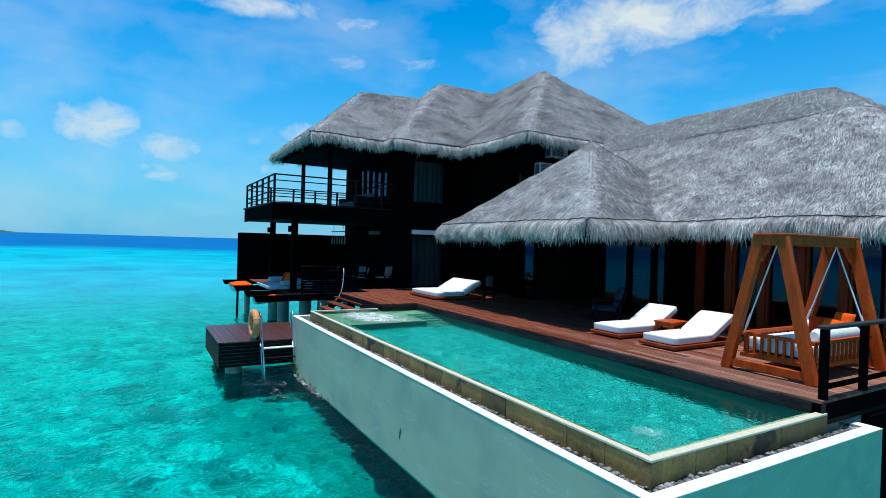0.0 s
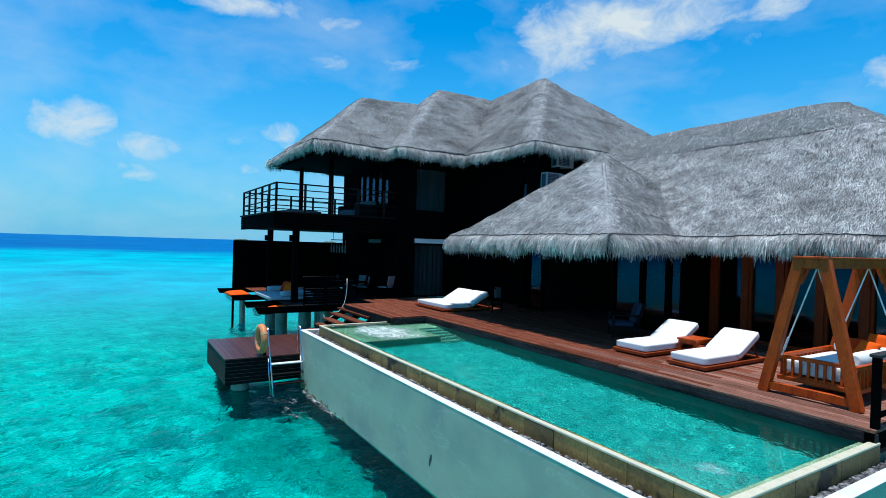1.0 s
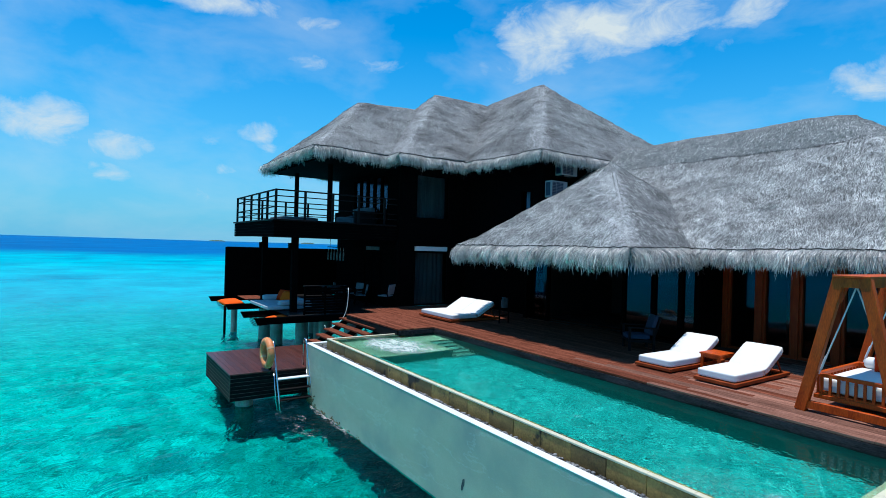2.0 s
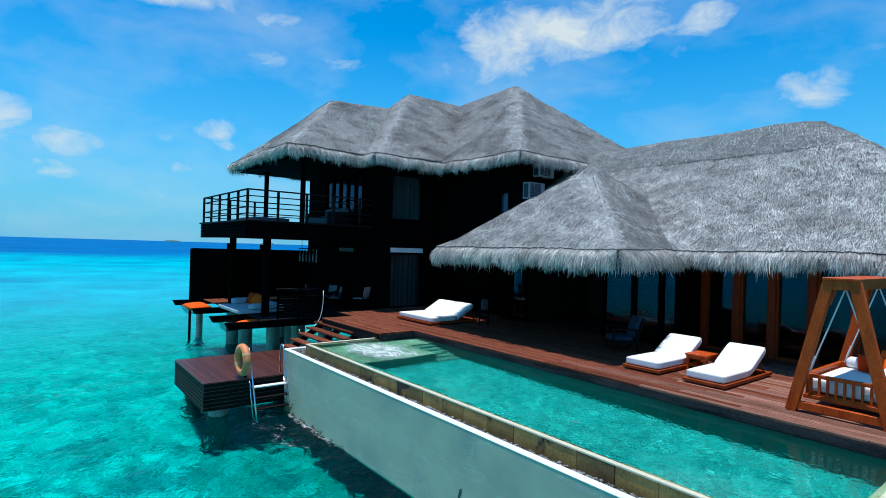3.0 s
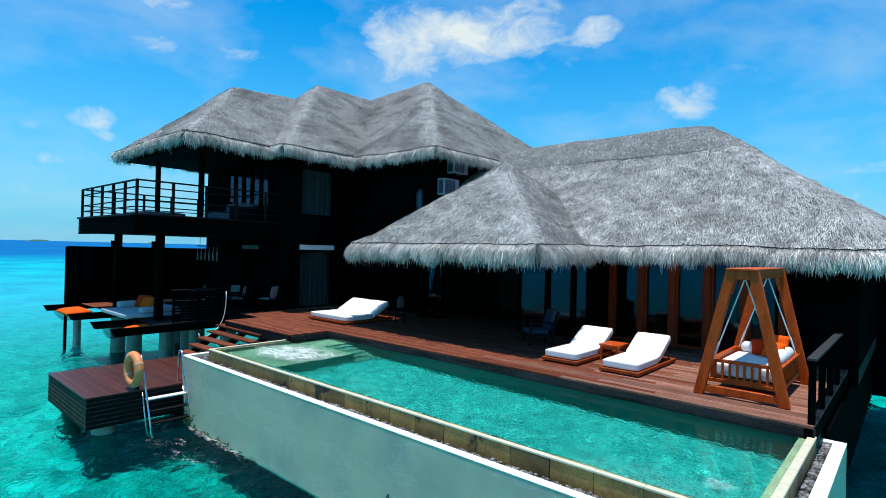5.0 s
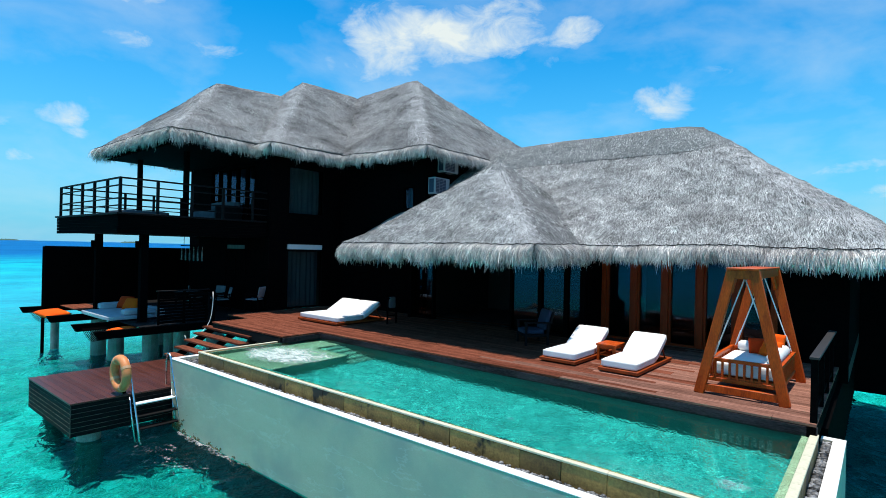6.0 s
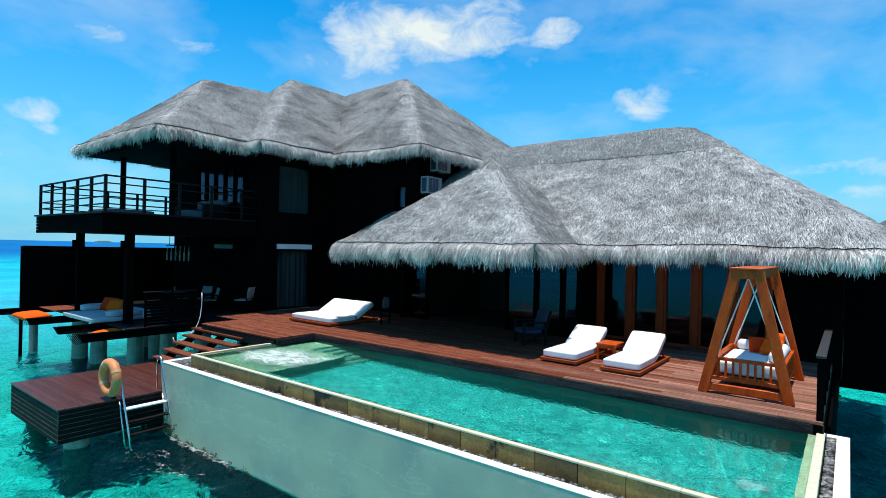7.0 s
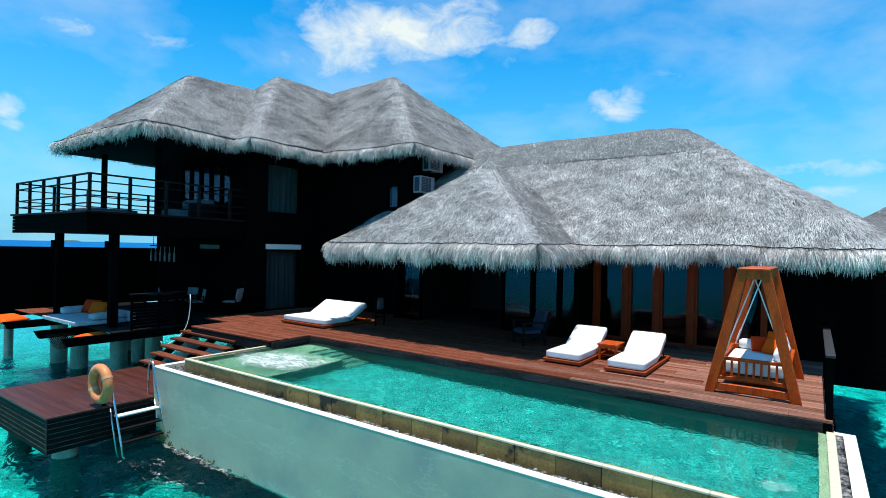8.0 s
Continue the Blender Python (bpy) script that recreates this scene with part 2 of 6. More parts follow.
TEAK = surface("oiled_teak", (0.27, 0.028, 0.002), (0.68, 0.098, 0.006), 0.45, 1.6, (5, 5, 1.2), 0.15, 14.0, spec=0.2)
LOUNGEWOOD = surface("red_teak", (0.17, 0.024, 0.004), (0.38, 0.068, 0.012), 0.5, 1.6, (3, 3, 3), 0.15, 14.0, spec=0.2)
POSTWOOD = surface("red_brown_post_wood", (0.21, 0.02, 0.003), (0.40, 0.046, 0.006), 0.5, 3.0, (5, 5, 1), 0.15, 24.0, spec=0.15)
FABRIC = surface("white_canvas", (0.70, 0.675, 0.64), (0.81, 0.785, 0.75), 0.9, 2.5, bump=0.25, fine=160.0, spec=0.2)
ORANGE = surface("orange_fabric", (0.78, 0.075, 0.004), (0.90, 0.125, 0.008), 0.9, 3.0, bump=0.2, fine=140.0, spec=0.1)
RED = surface("rust_fabric", (0.62, 0.03, 0.003), (0.78, 0.055, 0.006), 0.9, 3.0, bump=0.2, fine=140.0, spec=0.1)
PLASTER = surface("pale_grey_render", (0.465, 0.42, 0.30), (0.555, 0.51, 0.375), 0.7, 1.3, (1, 1, 2.5), 0.12, 26.0, stain=(0.38, 0.37, 0.30), spec=0.1)


def caustic_lines(m):
    """Thin wavering lines of light off the sea, painted paler on the wall."""
    N, L = m.node_tree.nodes, m.node_tree.links
    p = N["Principled BSDF"]
    old = p.inputs["Base Color"].links[0].from_socket
    tc = N.new("ShaderNodeTexCoord")
    mp = N.new("ShaderNodeMapping")
    mp.inputs["Scale"].default_value = (0.35, 1.0, 1.3)
    L.new(tc.outputs["Object"], mp.inputs["Vector"])
    n = N.new("ShaderNodeTexNoise")
    n.inputs["Scale"].default_value, n.inputs["Detail"].default_value, n.inputs["Roughness"].default_value = 0.9, 7, 0.62
    L.new(mp.outputs[0], n.inputs["Vector"])
    r = N.new("ShaderNodeValToRGB")
    e = r.color_ramp.elements
    e[0].position, e[0].color = 0.49, (0, 0, 0, 1)
    e[1].position, e[1].color = 0.51, (0, 0, 0, 1)
    mid = e.new(0.5)
    mid.color = (0.22, 0.22, 0.22, 1)
    L.new(n.outputs[0], r.inputs[0])
    x = N.new("ShaderNodeMix")
    x.data_type = "RGBA"
    x.inputs["B"].default_value = (0.74, 0.76, 0.66, 1)
    L.new(r.outputs[0], x.inputs["Factor"])
    L.new(old, x.inputs["A"])
    L.new(x.outputs["Result"], p.inputs["Base Color"])


caustic_lines(PLASTER)
WHITETOP = surface("white_render", (0.60, 0.59, 0.55), (0.78, 0.77, 0.73), 0.7, 3.0, bump=0.12, fine=40.0)
SANDSTONE = surface("tan_coping_stone", (0.12, 0.062, 0.014), (0.38, 0.22, 0.056), 0.6, 3.0, bump=0.35, fine=30.0, vary=0.45, stain=(0.018, 0.012, 0.006), stain_band=(0.59, 0.63), stain_scale=1.6)
COPETOP = surface("pale_coping_top", (0.50, 0.455, 0.31), (0.64, 0.59, 0.43), 0.6, 3.0, bump=0.2, fine=24.0)
PEBBLE = surface("grey_pebble", (0.035, 0.037, 0.039), (0.22, 0.22, 0.22), 0.55, 3.0, bump=0.1, vary=0.9, island=True)
CONCRETE = surface("wet_concrete_pile", (0.12, 0.13, 0.12), (0.33, 0.34, 0.31), 0.6, 2.5, bump=0.2, stain=(0.12, 0.15, 0.12))
# pile concrete darkened below the waterline, standing in for dim water
SUNKPILE = surface("dimmed_underwater_concrete", (0.02, 0.035, 0.03), (0.07, 0.10, 0.085), 0.9, 4.0, bump=0.4)
STEEL = surface("polished_steel", (0.55, 0.56, 0.58), (0.72, 0.73, 0.75), 0.22, 3.0, bump=0.0, metal=1.0)
WHITEPLASTIC = surface("white_plastic", (0.70, 0.71, 0.70), (0.80, 0.80, 0.78), 0.45, 2.0, bump=0.03)
GREYPLASTIC = surface("grey_metal_case", (0.24, 0.25, 0.26), (0.34, 0.35, 0.355), 0.5, 2.0, bump=0.03)
BLUEMETAL = surface("dark_blue_grille", (0.012, 0.02, 0.04), (0.03, 0.045, 0.085), 0.5, 3.0, bump=0.05)
ROPE = surface("white_rope", (0.62, 0.60, 0.54), (0.80, 0.78, 0.72), 0.85, 8.0, bump=0.5, fine=90.0)
BUOYBAND = surface("pale_orange_band", (0.58, 0.29, 0.14), (0.68, 0.38, 0.20), 0.6, 3.0, bump=0.05)
BUOY = surface("faded_orange_plastic", (0.62, 0.18, 0.05), (0.76, 0.28, 0.09), 0.55, 3.0, bump=0.06)
CURTAIN = surface("pale_curtain", (0.08, 0.10, 0.105), (0.20, 0.235, 0.24), 0.9, 2.0, (3, 3, 0.3), 0.1)
BOTTLE = surface("dusty_bottle_glass", (0.02, 0.03, 0.03), (0.20, 0.22, 0.22), 0.25, 5.0, (1, 1, 0.6), 0.1, 20.0)
BLIND = surface("pale_blue_blind", (0.16, 0.24, 0.38), (0.26, 0.36, 0.52), 0.9, 2.0, bump=0.05)
NIGHTBLIND = surface("blue_grey_drape", (0.02, 0.03, 0.055), (0.05, 0.07, 0.12), 0.9, 2.0, (3, 3, 0.3), 0.1)
# white cloth darkened, to hold the shade of the balcony
DIMCLOTH = surface("shade_dimmed_cloth", (0.06, 0.072, 0.085), (0.12, 0.138, 0.155), 0.9, 4.0, bump=0.2, fine=120.0)
# sling cloth taken darker than its white, for the shade it stands in
DIMSLING = surface("shade_dimmed_sling", (0.13, 0.15, 0.165), (0.22, 0.245, 0.26), 0.9, 4.0, bump=0.2, fine=120.0)
# near-black panels: the unlit dark of the rooms is in the colour
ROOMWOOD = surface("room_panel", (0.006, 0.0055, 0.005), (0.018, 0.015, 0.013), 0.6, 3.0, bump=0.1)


def glass_mat(name, tint, gloss=0.04, ior=1.45, power=4.6, mirror=(1, 1, 1)):
    """A clear pane: see-through, with a mirror's share by Fresnel."""
    m = bpy.data.materials.new(name)
    m.use_nodes = True
    N, L = m.node_tree.nodes, m.node_tree.links
    N.clear()
    out = N.new("ShaderNodeOutputMaterial")
    t = N.new("ShaderNodeBsdfTransparent")
    t.inputs[0].default_value = (*tint, 1)
    g = N.new("ShaderNodeBsdfGlossy")
    g.inputs["Roughness"].default_value = gloss
    g.inputs["Color"].default_value = (*mirror, 1)
    lw = N.new("ShaderNodeLayerWeight")
    lw.inputs["Blend"].default_value = 0.5
    pw = N.new("ShaderNodeMath")
    pw.operation = "POWER"
    pw.inputs[1].default_value = power
    L.new(lw.outputs["Facing"], pw.inputs[0])
    f = N.new("ShaderNodeMath")
    f.operation, f.use_clamp = "MULTIPLY_ADD", True
    f0 = ((ior - 1) / (ior + 1)) ** 2
    f.inputs[1].default_value, f.inputs[2].default_value = 1 - f0, f0
    L.new(pw.outputs[0], f.inputs[0])
    mix = N.new("ShaderNodeMixShader")
    L.new(f.outputs[0], mix.inputs[0])
    L.new(t.outputs[0], mix.inputs[1])
    L.new(g.outputs[0], mix.inputs[2])
    L.new(mix.outputs[0], out.inputs[0])
    return m


GLASS = glass_mat("window_glass", (0.66, 0.72, 0.72), 0.02, 1.42, 5.2, (0.42, 0.62, 0.95))


class Nodes:
    """Short hands for a node tree in object space."""

    def __init__(self, name):
        self.m = bpy.data.materials.new(name)
        self.m.use_nodes = True
        self.N, self.L = self.m.node_tree.nodes, self.m.node_tree.links
        self.tc = self.N.new("ShaderNodeTexCoord")

    def put(self, v, socket):
        if isinstance(v, tuple):
            socket.default_value = (*v, 1) if len(socket.default_value) == 4 else v
        elif isinstance(v, (int, float)):
            socket.default_value = v
        else:
            self.L.new(v, socket)

    def noise_at(self, scale, detail, stretch=(1, 1, 1), rough=0.55, distortion=0.0, shift=(0, 0, 0), turn=0.0):
        mp = self.N.new("ShaderNodeMapping")
        mp.inputs["Scale"].default_value, mp.inputs["Location"].default_value = stretch, shift
        at = self.tc.outputs["Object"]
        if turn:
            rt = self.N.new("ShaderNodeMapping")
            rt.inputs["Rotation"].default_value = (0, 0, radians(turn))
            self.L.new(at, rt.inputs["Vector"])
            at = rt.outputs[0]
        self.L.new(at, mp.inputs["Vector"])
        n = self.N.new("ShaderNodeTexNoise")
        n.inputs["Scale"].default_value, n.inputs["Detail"].default_value = scale, detail
        n.inputs["Roughness"].default_value, n.inputs["Distortion"].default_value = rough, distortion
        self.L.new(mp.outputs[0], n.inputs["Vector"])
        return n.outputs[0]

    def ramp(self, fac, stops):
        r = self.N.new("ShaderNodeValToRGB")
        e = r.color_ramp.elements
        e[0].position, e[0].color = stops[0][0], (*stops[0][1], 1)
        e[1].position, e[1].color = stops[-1][0], (*stops[-1][1], 1)
        for pos, c in stops[1:-1]:
            x = e.new(pos)
            x.color = (*c, 1)
        self.L.new(fac, r.inputs[0])
        return r.outputs[0]

    def mix(self, fac, a, b, blend="MIX"):
        n = self.N.new("ShaderNodeMix")
        n.data_type, n.blend_type = "RGBA", blend
        self.put(fac, n.inputs["Factor"])
        self.put(a, n.inputs["A"])
        self.put(b, n.inputs["B"])
        return n.outputs["Result"]

    def calc(self, op, a, b=0.0, c=0.0, clamp=False):
        n = self.N.new("ShaderNodeMath")
        n.operation, n.use_clamp = op, clamp
        for v, socket in zip((a, b, c), n.inputs):
            self.put(v, socket)
        return n.outputs[0]

    def span(self, v, a0, a1, b0, b1):
        mr = self.N.new("ShaderNodeMapRange")
        for key, x in (("From Min", a0), ("From Max", a1), ("To Min", b0), ("To Max", b1)):
            mr.inputs[key].default_value = x
        self.L.new(v, mr.inputs["Value"])
        return mr.outputs[0]

    def far(self):
        d = self.N.new("ShaderNodeVectorMath")
        d.operation = "LENGTH"
        self.L.new(self.tc.outputs["Object"], d.inputs[0])
        return d.outputs["Value"]

    def bump(self, height, strength, distance):
        b = self.N.new("ShaderNodeBump")
        self.put(strength, b.inputs["Strength"])
        b.inputs["Distance"].default_value = distance
        self.L.new(height, b.inputs["Height"])
        return b.outputs[0]


def sea_mat():
    """Clear water over the seabed near by; further out the lagoon's own colour, then the deep beyond the reef."""
    k = Nodes("lagoon_water")
    p = k.N["Principled BSDF"]
    dist = k.far()
    # streaks of sand and weed under the outer lagoon
    sand = k.ramp(k.noise_at(0.11, 8, (1, 1, 1), 0.68, 0.2), [(0.33, (0.002, 0.25, 0.33)), (0.5, (0.003, 0.37, 0.45)), (0.66, (0.006, 0.48, 0.54))])
    # the light and dark of the wave chop, multiplied into the colour
    chop = k.ramp(k.noise_at(1.3, 8, (1, 1, 1), 0.72, 0.1), [(0.36, (0.62, 0.70, 0.74)), (0.47, (0.90, 0.92, 0.93)), (0.58, (1.0, 1.0, 1.0))])
    sand = k.mix(k.span(dist, 25.0, 90.0, 0.85, 0.35), sand, chop, "MULTIPLY")
    edge = k.calc("MULTIPLY_ADD", k.noise_at(0.012, 5, (1, 1, 1), 0.6, 0.3), 150.0, dist)
    blue = k.ramp(k.noise_at(0.02, 6, (1, 1, 1), 0.6), [(0.35, (0.0, 0.085, 0.25)), (0.65, (0.0, 0.14, 0.36))])
    # dark reef patches short of the drop-off
    patch = k.ramp(k.noise_at(0.035, 7, (1, 1, 1), 0.66, 0.4, (3, 8, 0)), [(0.52, (0, 0, 0)), (0.62, (1, 1, 1))])
    patch = k.calc("MULTIPLY", patch, k.span(dist, 50.0, 130.0, 0.0, 0.6))
    sand = k.mix(patch, sand, (0.0, 0.15, 0.30))
    k.L.new(k.mix(k.span(edge, 215.0, 300.0, 0.0, 1.0), sand, blue), p.inputs["Base Color"])
    k.L.new(k.span(dist, 10.0, 120.0, 0.06, 0.45), p.inputs["Roughness"])
    k.L.new(k.span(dist, 8.0, 60.0, 0.06, 0.02), p.inputs["Specular IOR Level"])
    p.inputs["IOR"].default_value = 1.33
    # swell, chop and ripples
    swell = k.noise_at(0.55, 3, (1, 0.6, 1), 0.5, 0.4, turn=-40)
    wave = k.noise_at(2.2, 3, (1, 0.7, 1), 0.5, 0.6, turn=-48)
    ripple = k.noise_at(7.0, 3, (1, 0.62, 1), 0.55, 0.5, turn=-48)
    h = k.calc("MULTIPLY_ADD", ripple, 0.22, k.calc("MULTIPLY_ADD", wave, 0.55, k.calc("MULTIPLY", swell, 1.0)))
    crest = k.ramp(k.noise_at(4.2, 3, (1, 0.7, 1), 0.55, 0.4, (4, 9, 0), turn=-30), [(0.60, (0, 0, 0)), (0.72, (1, 1, 1))])
    h = k.calc("MULTIPLY_ADD", crest, 0.40, h)
    nrm = k.bump(h, k.span(dist, 8.0, 30.0, 0.75, 0.3), 0.3)
    k.L.new(nrm, p.inputs["Normal"])
    bend = k.N.new("ShaderNodeBsdfRefraction")
    bend.inputs["Color"].default_value = (0.004, 0.75, 0.775, 1)
    bend.inputs["IOR"].default_value, bend.inputs["Roughness"].default_value = 1.33, 0.0
    k.L.new(k.bump(k.calc("MULTIPLY_ADD", wave, 0.45, swell), 0.47, 0.3), bend.inputs["Normal"])
    gloss = k.N.new("ShaderNodeBsdfGlossy")
    gloss.inputs["Roughness"].default_value = 0.05
    k.L.new(nrm, gloss.inputs["Normal"])
    lw = k.N.new("ShaderNodeLayerWeight")
    lw.inputs["Blend"].default_value = 0.5
    k.L.new(nrm, lw.inputs["Normal"])
    share = k.calc("MULTIPLY_ADD", k.calc("POWER", lw.outputs["Facing"], 5.5), 0.26, 0.014, True)
    top = k.N.new("ShaderNodeMixShader")
    k.L.new(share, top.inputs[0])
    k.L.new(bend.outputs[0], top.inputs[1])
    k.L.new(gloss.outputs[0], top.inputs[2])
    both = k.N.new("ShaderNodeMixShader")
    k.L.new(k.span(dist, 23.0, 50.0, 0.015, 1.0), both.inputs[0])
    k.L.new(top.outputs[0], both.inputs[1])
    k.L.new(p.outputs[0], both.inputs[2])
    k.L.new(both.outputs[0], k.N["Material Output"].inputs["Surface"])
    return k.m


def seabed_mat():
    """Pale coral sand with rubble and weed."""
    k = Nodes("coral_sand")
    p = k.N["Principled BSDF"]
    sand = k.ramp(k.noise_at(2.6, 8, (1, 1, 1), 0.7, 0.3), [(0.34, (0.24, 0.25, 0.20)), (0.48, (0.52, 0.52, 0.44)), (0.66, (0.90, 0.88, 0.79))])
    # dark growth along the pool and under the landing, their shadow deepened by colour
    xyz = k.N.new("ShaderNodeSeparateXYZ")
    k.L.new(k.tc.outputs["Object"], xyz.inputs[0])
    shade_growth = k.calc("MINIMUM", k.span(xyz.outputs[1], 2.9, 4.2, 0.0, 0.24), k.span(xyz.outputs[0], -3.0, -5.0, 0.0, 0.24))
    shade_growth = k.calc("MAXIMUM", shade_growth, k.calc("MINIMUM", k.span(xyz.outputs[1], 0.0, 2.6, 0.0, 0.11), k.span(xyz.outputs[0], -8.5, -13.0, 0.0, 0.11)))
    weed = k.ramp(k.calc("ADD", k.noise_at(0.42, 8, (1, 1, 1), 0.7, 0.5), shade_growth), [(0.51, (0, 0, 0)), (0.60, (1, 1, 1))])
    rubble = k.ramp(k.noise_at(5.0, 6, (1, 1, 1), 0.7, 0.6), [(0.50, (0, 0, 0)), (0.58, (1, 1, 1))])
    # soft patches of dead coral and seagrass
    bed = k.ramp(k.noise_at(0.85, 5, (1, 0.75, 1), 0.6, 0.8, (7, 2, 0)), [(0.47, (0, 0, 0)), (0.64, (1, 1, 1))])
    sand = k.mix(k.calc("MULTIPLY", bed, k.span(k.far(), 10.0, 30.0, 0.78, 0.35)), sand, (0.10, 0.125, 0.16))
    c = k.mix(k.calc("MULTIPLY", weed, k.span(k.far(), 9.0, 22.0, 0.72, 0.25)), sand, (0.055, 0.10, 0.07))
    c = k.mix(k.calc("MULTIPLY", rubble, 0.5), c, (0.05, 0.06, 0.05))
    k.L.new(c, p.inputs["Base Color"])
    p.inputs["Roughness"].default_value, p.inputs["Specular IOR Level"].default_value = 0.95, 0.0
    k.L.new(k.bump(k.noise_at(7.0, 6, (1, 1, 1), 0.65, 0.3), 0.8, 0.15), p.inputs["Normal"])
    return k.m


# ---- sea ----
bm = bmesh.new()
bmesh.ops.create_circle(bm, cap_ends=True, segments=96, radius=4600, matrix=Matrix.Translation((-4, 2, SEA)))
sea = part("water", bm, sea_mat())
tagged(sea, "turquoise lagoon with mottled reef, deep blue towards the horizon", "sea", kind="structure")
sea.visible_shadow = False
BED = -2.3     # seabed level
bm = bmesh.new()
bmesh.ops.create_grid(bm, x_segments=150, y_segments=150, size=58, matrix=Matrix.Translation((-6, 4, BED)))
for v in bm.verts:
    v.co.z += 0.22 * noise.noise(v.co * 0.35) + 0.10 * noise.noise(v.co * 1.1)
    v.co.z = min(v.co.z, SEA - 1.2)
    v.co.z -= 0.02 * max(0.0, (v.co - Vector((-6, 4, 0))).length - 40.0)
bed = part("seabed", bm, seabed_mat(), None, "", True)
tagged(bed, "pale coral sand seabed with dark rubble and weed", "seabed", kind="structure")


# ---- thatched roofs ----
rng = np.random.default_rng(7)


def lump(p):
    q = Vector((p[0] * 0.45, p[1] * 0.45, p[2] * 0.45))
    f = Vector((p[0] * 1.7, p[1] * 1.7, p[2] * 1.7))
    return 0.055 * noise.noise(q) + 0.025 * noise.noise(f)


def on_slope(face, s, t, proud=0.0):
    """A point of the laid thatch: slight sag, wavering courses, rounded hips."""
    e0, e1, r0, r1 = face
    p = e0.lerp(e1, s).lerp(r0.lerp(r1, s), t)
    nrm = (e1 - e0).cross((r0 + r1) / 2 - e0).normalized()
    wide = (e1 - e0).length * (1 - t) + (r1 - r0).length * t
    run = t * ((r0 + r1) / 2 - (e0 + e1) / 2).length
    sag = -0.10 * math.sin(math.pi * t) * min(1, 6 * s * (1 - s))
    near = wide * min(s, 1 - s)
    hip = 0.055 - 0.18 * max(0.0, 1 - near / 0.85) ** 2
    hip *= min(1.0, t / 0.1)
    lift = max(0.0, 1 - (1 - t) / 0.1) ** 2
    hip *= 1 - 0.6 * lift
    way = (nrm * (1 - lift) + Vector((0, 0, 1)) * lift).normalized()
    drift = 2.6 * noise.noise(p * 0.55) + 1.1 * noise.noise(p * 1.6)
    course = (0.005 + 0.010 * (0.5 + 0.5 * noise.noise(p * 0.8 + Vector((7, 3, 1))))) * math.sin(run * math.tau / 0.55 + 3.0 * drift)
    tuft = 0.014 * noise.noise(p * 4.3) + 0.008 * noise.noise(p * 9.0)
    fade = min(1.0, t / 0.03)
    return p + way * (sag + hip + proud + fade * (course + tuft) * (1 - lift)) + Vector((0, 0, lump(p)))


def slope_faces(x0, x1, y0, y1, ze, ra, rb):
    """The four faces of a hip roof (eave left, eave right, ridge left, ridge right), seen from outside."""
    a, b, c, d = Vector((x0, y0, ze)), Vector((x1, y0, ze)), Vector((x1, y1, ze)), Vector((x0, y1, ze))
    ra, rb = Vector(ra), Vector(rb)
    if abs(rb.y - ra.y) > abs(rb.x - ra.x):
        return {"south": (a, b, ra, ra), "east": (b, c, ra, rb), "north": (c, d, rb, rb), "west": (d, a, rb, ra)}
    return {"south": (a, b, ra, rb), "east": (b, c, rb, rb), "north": (c, d, rb, ra), "west": (d, a, ra, ra)}


def face_grid(bm, uvl, face, step=0.3, drop=0.0, flip=False, t0=0.0, proud=0.0):
    e0, e1, r0, r1 = face
    nu = max(2, int((e1 - e0).length / step))
    nv = max(2, int((1 - t0) * ((r0 + r1) / 2 - (e0 + e1) / 2).length / step))
    rows = []
    for j in range(nv + 1):
        row = []
        for i in range(nu + 1):
            s = i / nu
            low = t0 + (0.014 * noise.noise(Vector((s * (e1 - e0).length * 0.8, t0, 3))) + 0.006 * noise.noise(Vector((s * (e1 - e0).length * 4, t0, 5))) if t0 else 0.0)
            t = low + (1 - low) * j / nv
            p = e0.lerp(e1, s).lerp(r0.lerp(r1, s), t)
            at = on_slope(face, s, t, proud) if drop == 0 else p - Vector((0, 0, drop))
            row.append((bm.verts.new(at), ((p - e0).dot((e1 - e0).normalized()), t * (r0 - e0).length)))
        rows.append(row)
    for j in range(nv):
        for i in range(nu):
            q = [rows[j][i], rows[j][i + 1], rows[j + 1][i + 1], rows[j + 1][i]]
            pos = []
            for v, w in q:
                if all((v.co - o.co).length > 1e-5 for o, _ in pos):
                    pos.append((v, w))
            if len(pos) < 3:
                continue
            if flip:
                pos.reverse()
            f = bm.faces.new([v for v, _ in pos])
            for lp, (_, w) in zip(f.loops, pos):
                lp[uvl].uv = w
            f.smooth = True


def strip_mesh(name, roots, dirs, sides, lengths, widths, bends, taper=0.35):
    """Many thin bent straws in one mesh."""
    n = len(roots)
    mid = roots + dirs * (lengths * 0.55)[:, None]
    d2 = dirs + bends
    d2 /= np.linalg.norm(d2, axis=1)[:, None]
    tip = mid + d2 * (lengths * 0.45)[:, None]
    w = (widths / 2)[:, None]
    v = np.stack([roots - sides * w, roots + sides * w, mid + sides * w * 0.85, mid - sides * w * 0.85,
                  tip + sides * w * taper, tip - sides * w * taper], axis=1).reshape(-1, 3)
    base = np.arange(n)[:, None] * 6
    f = np.concatenate([base + np.array([[0, 1, 2, 3]]), base + np.array([[3, 2, 4, 5]])])
    me = bpy.data.meshes.new(name)
    me.from_pydata(v.tolist(), [], f.tolist())
    return me


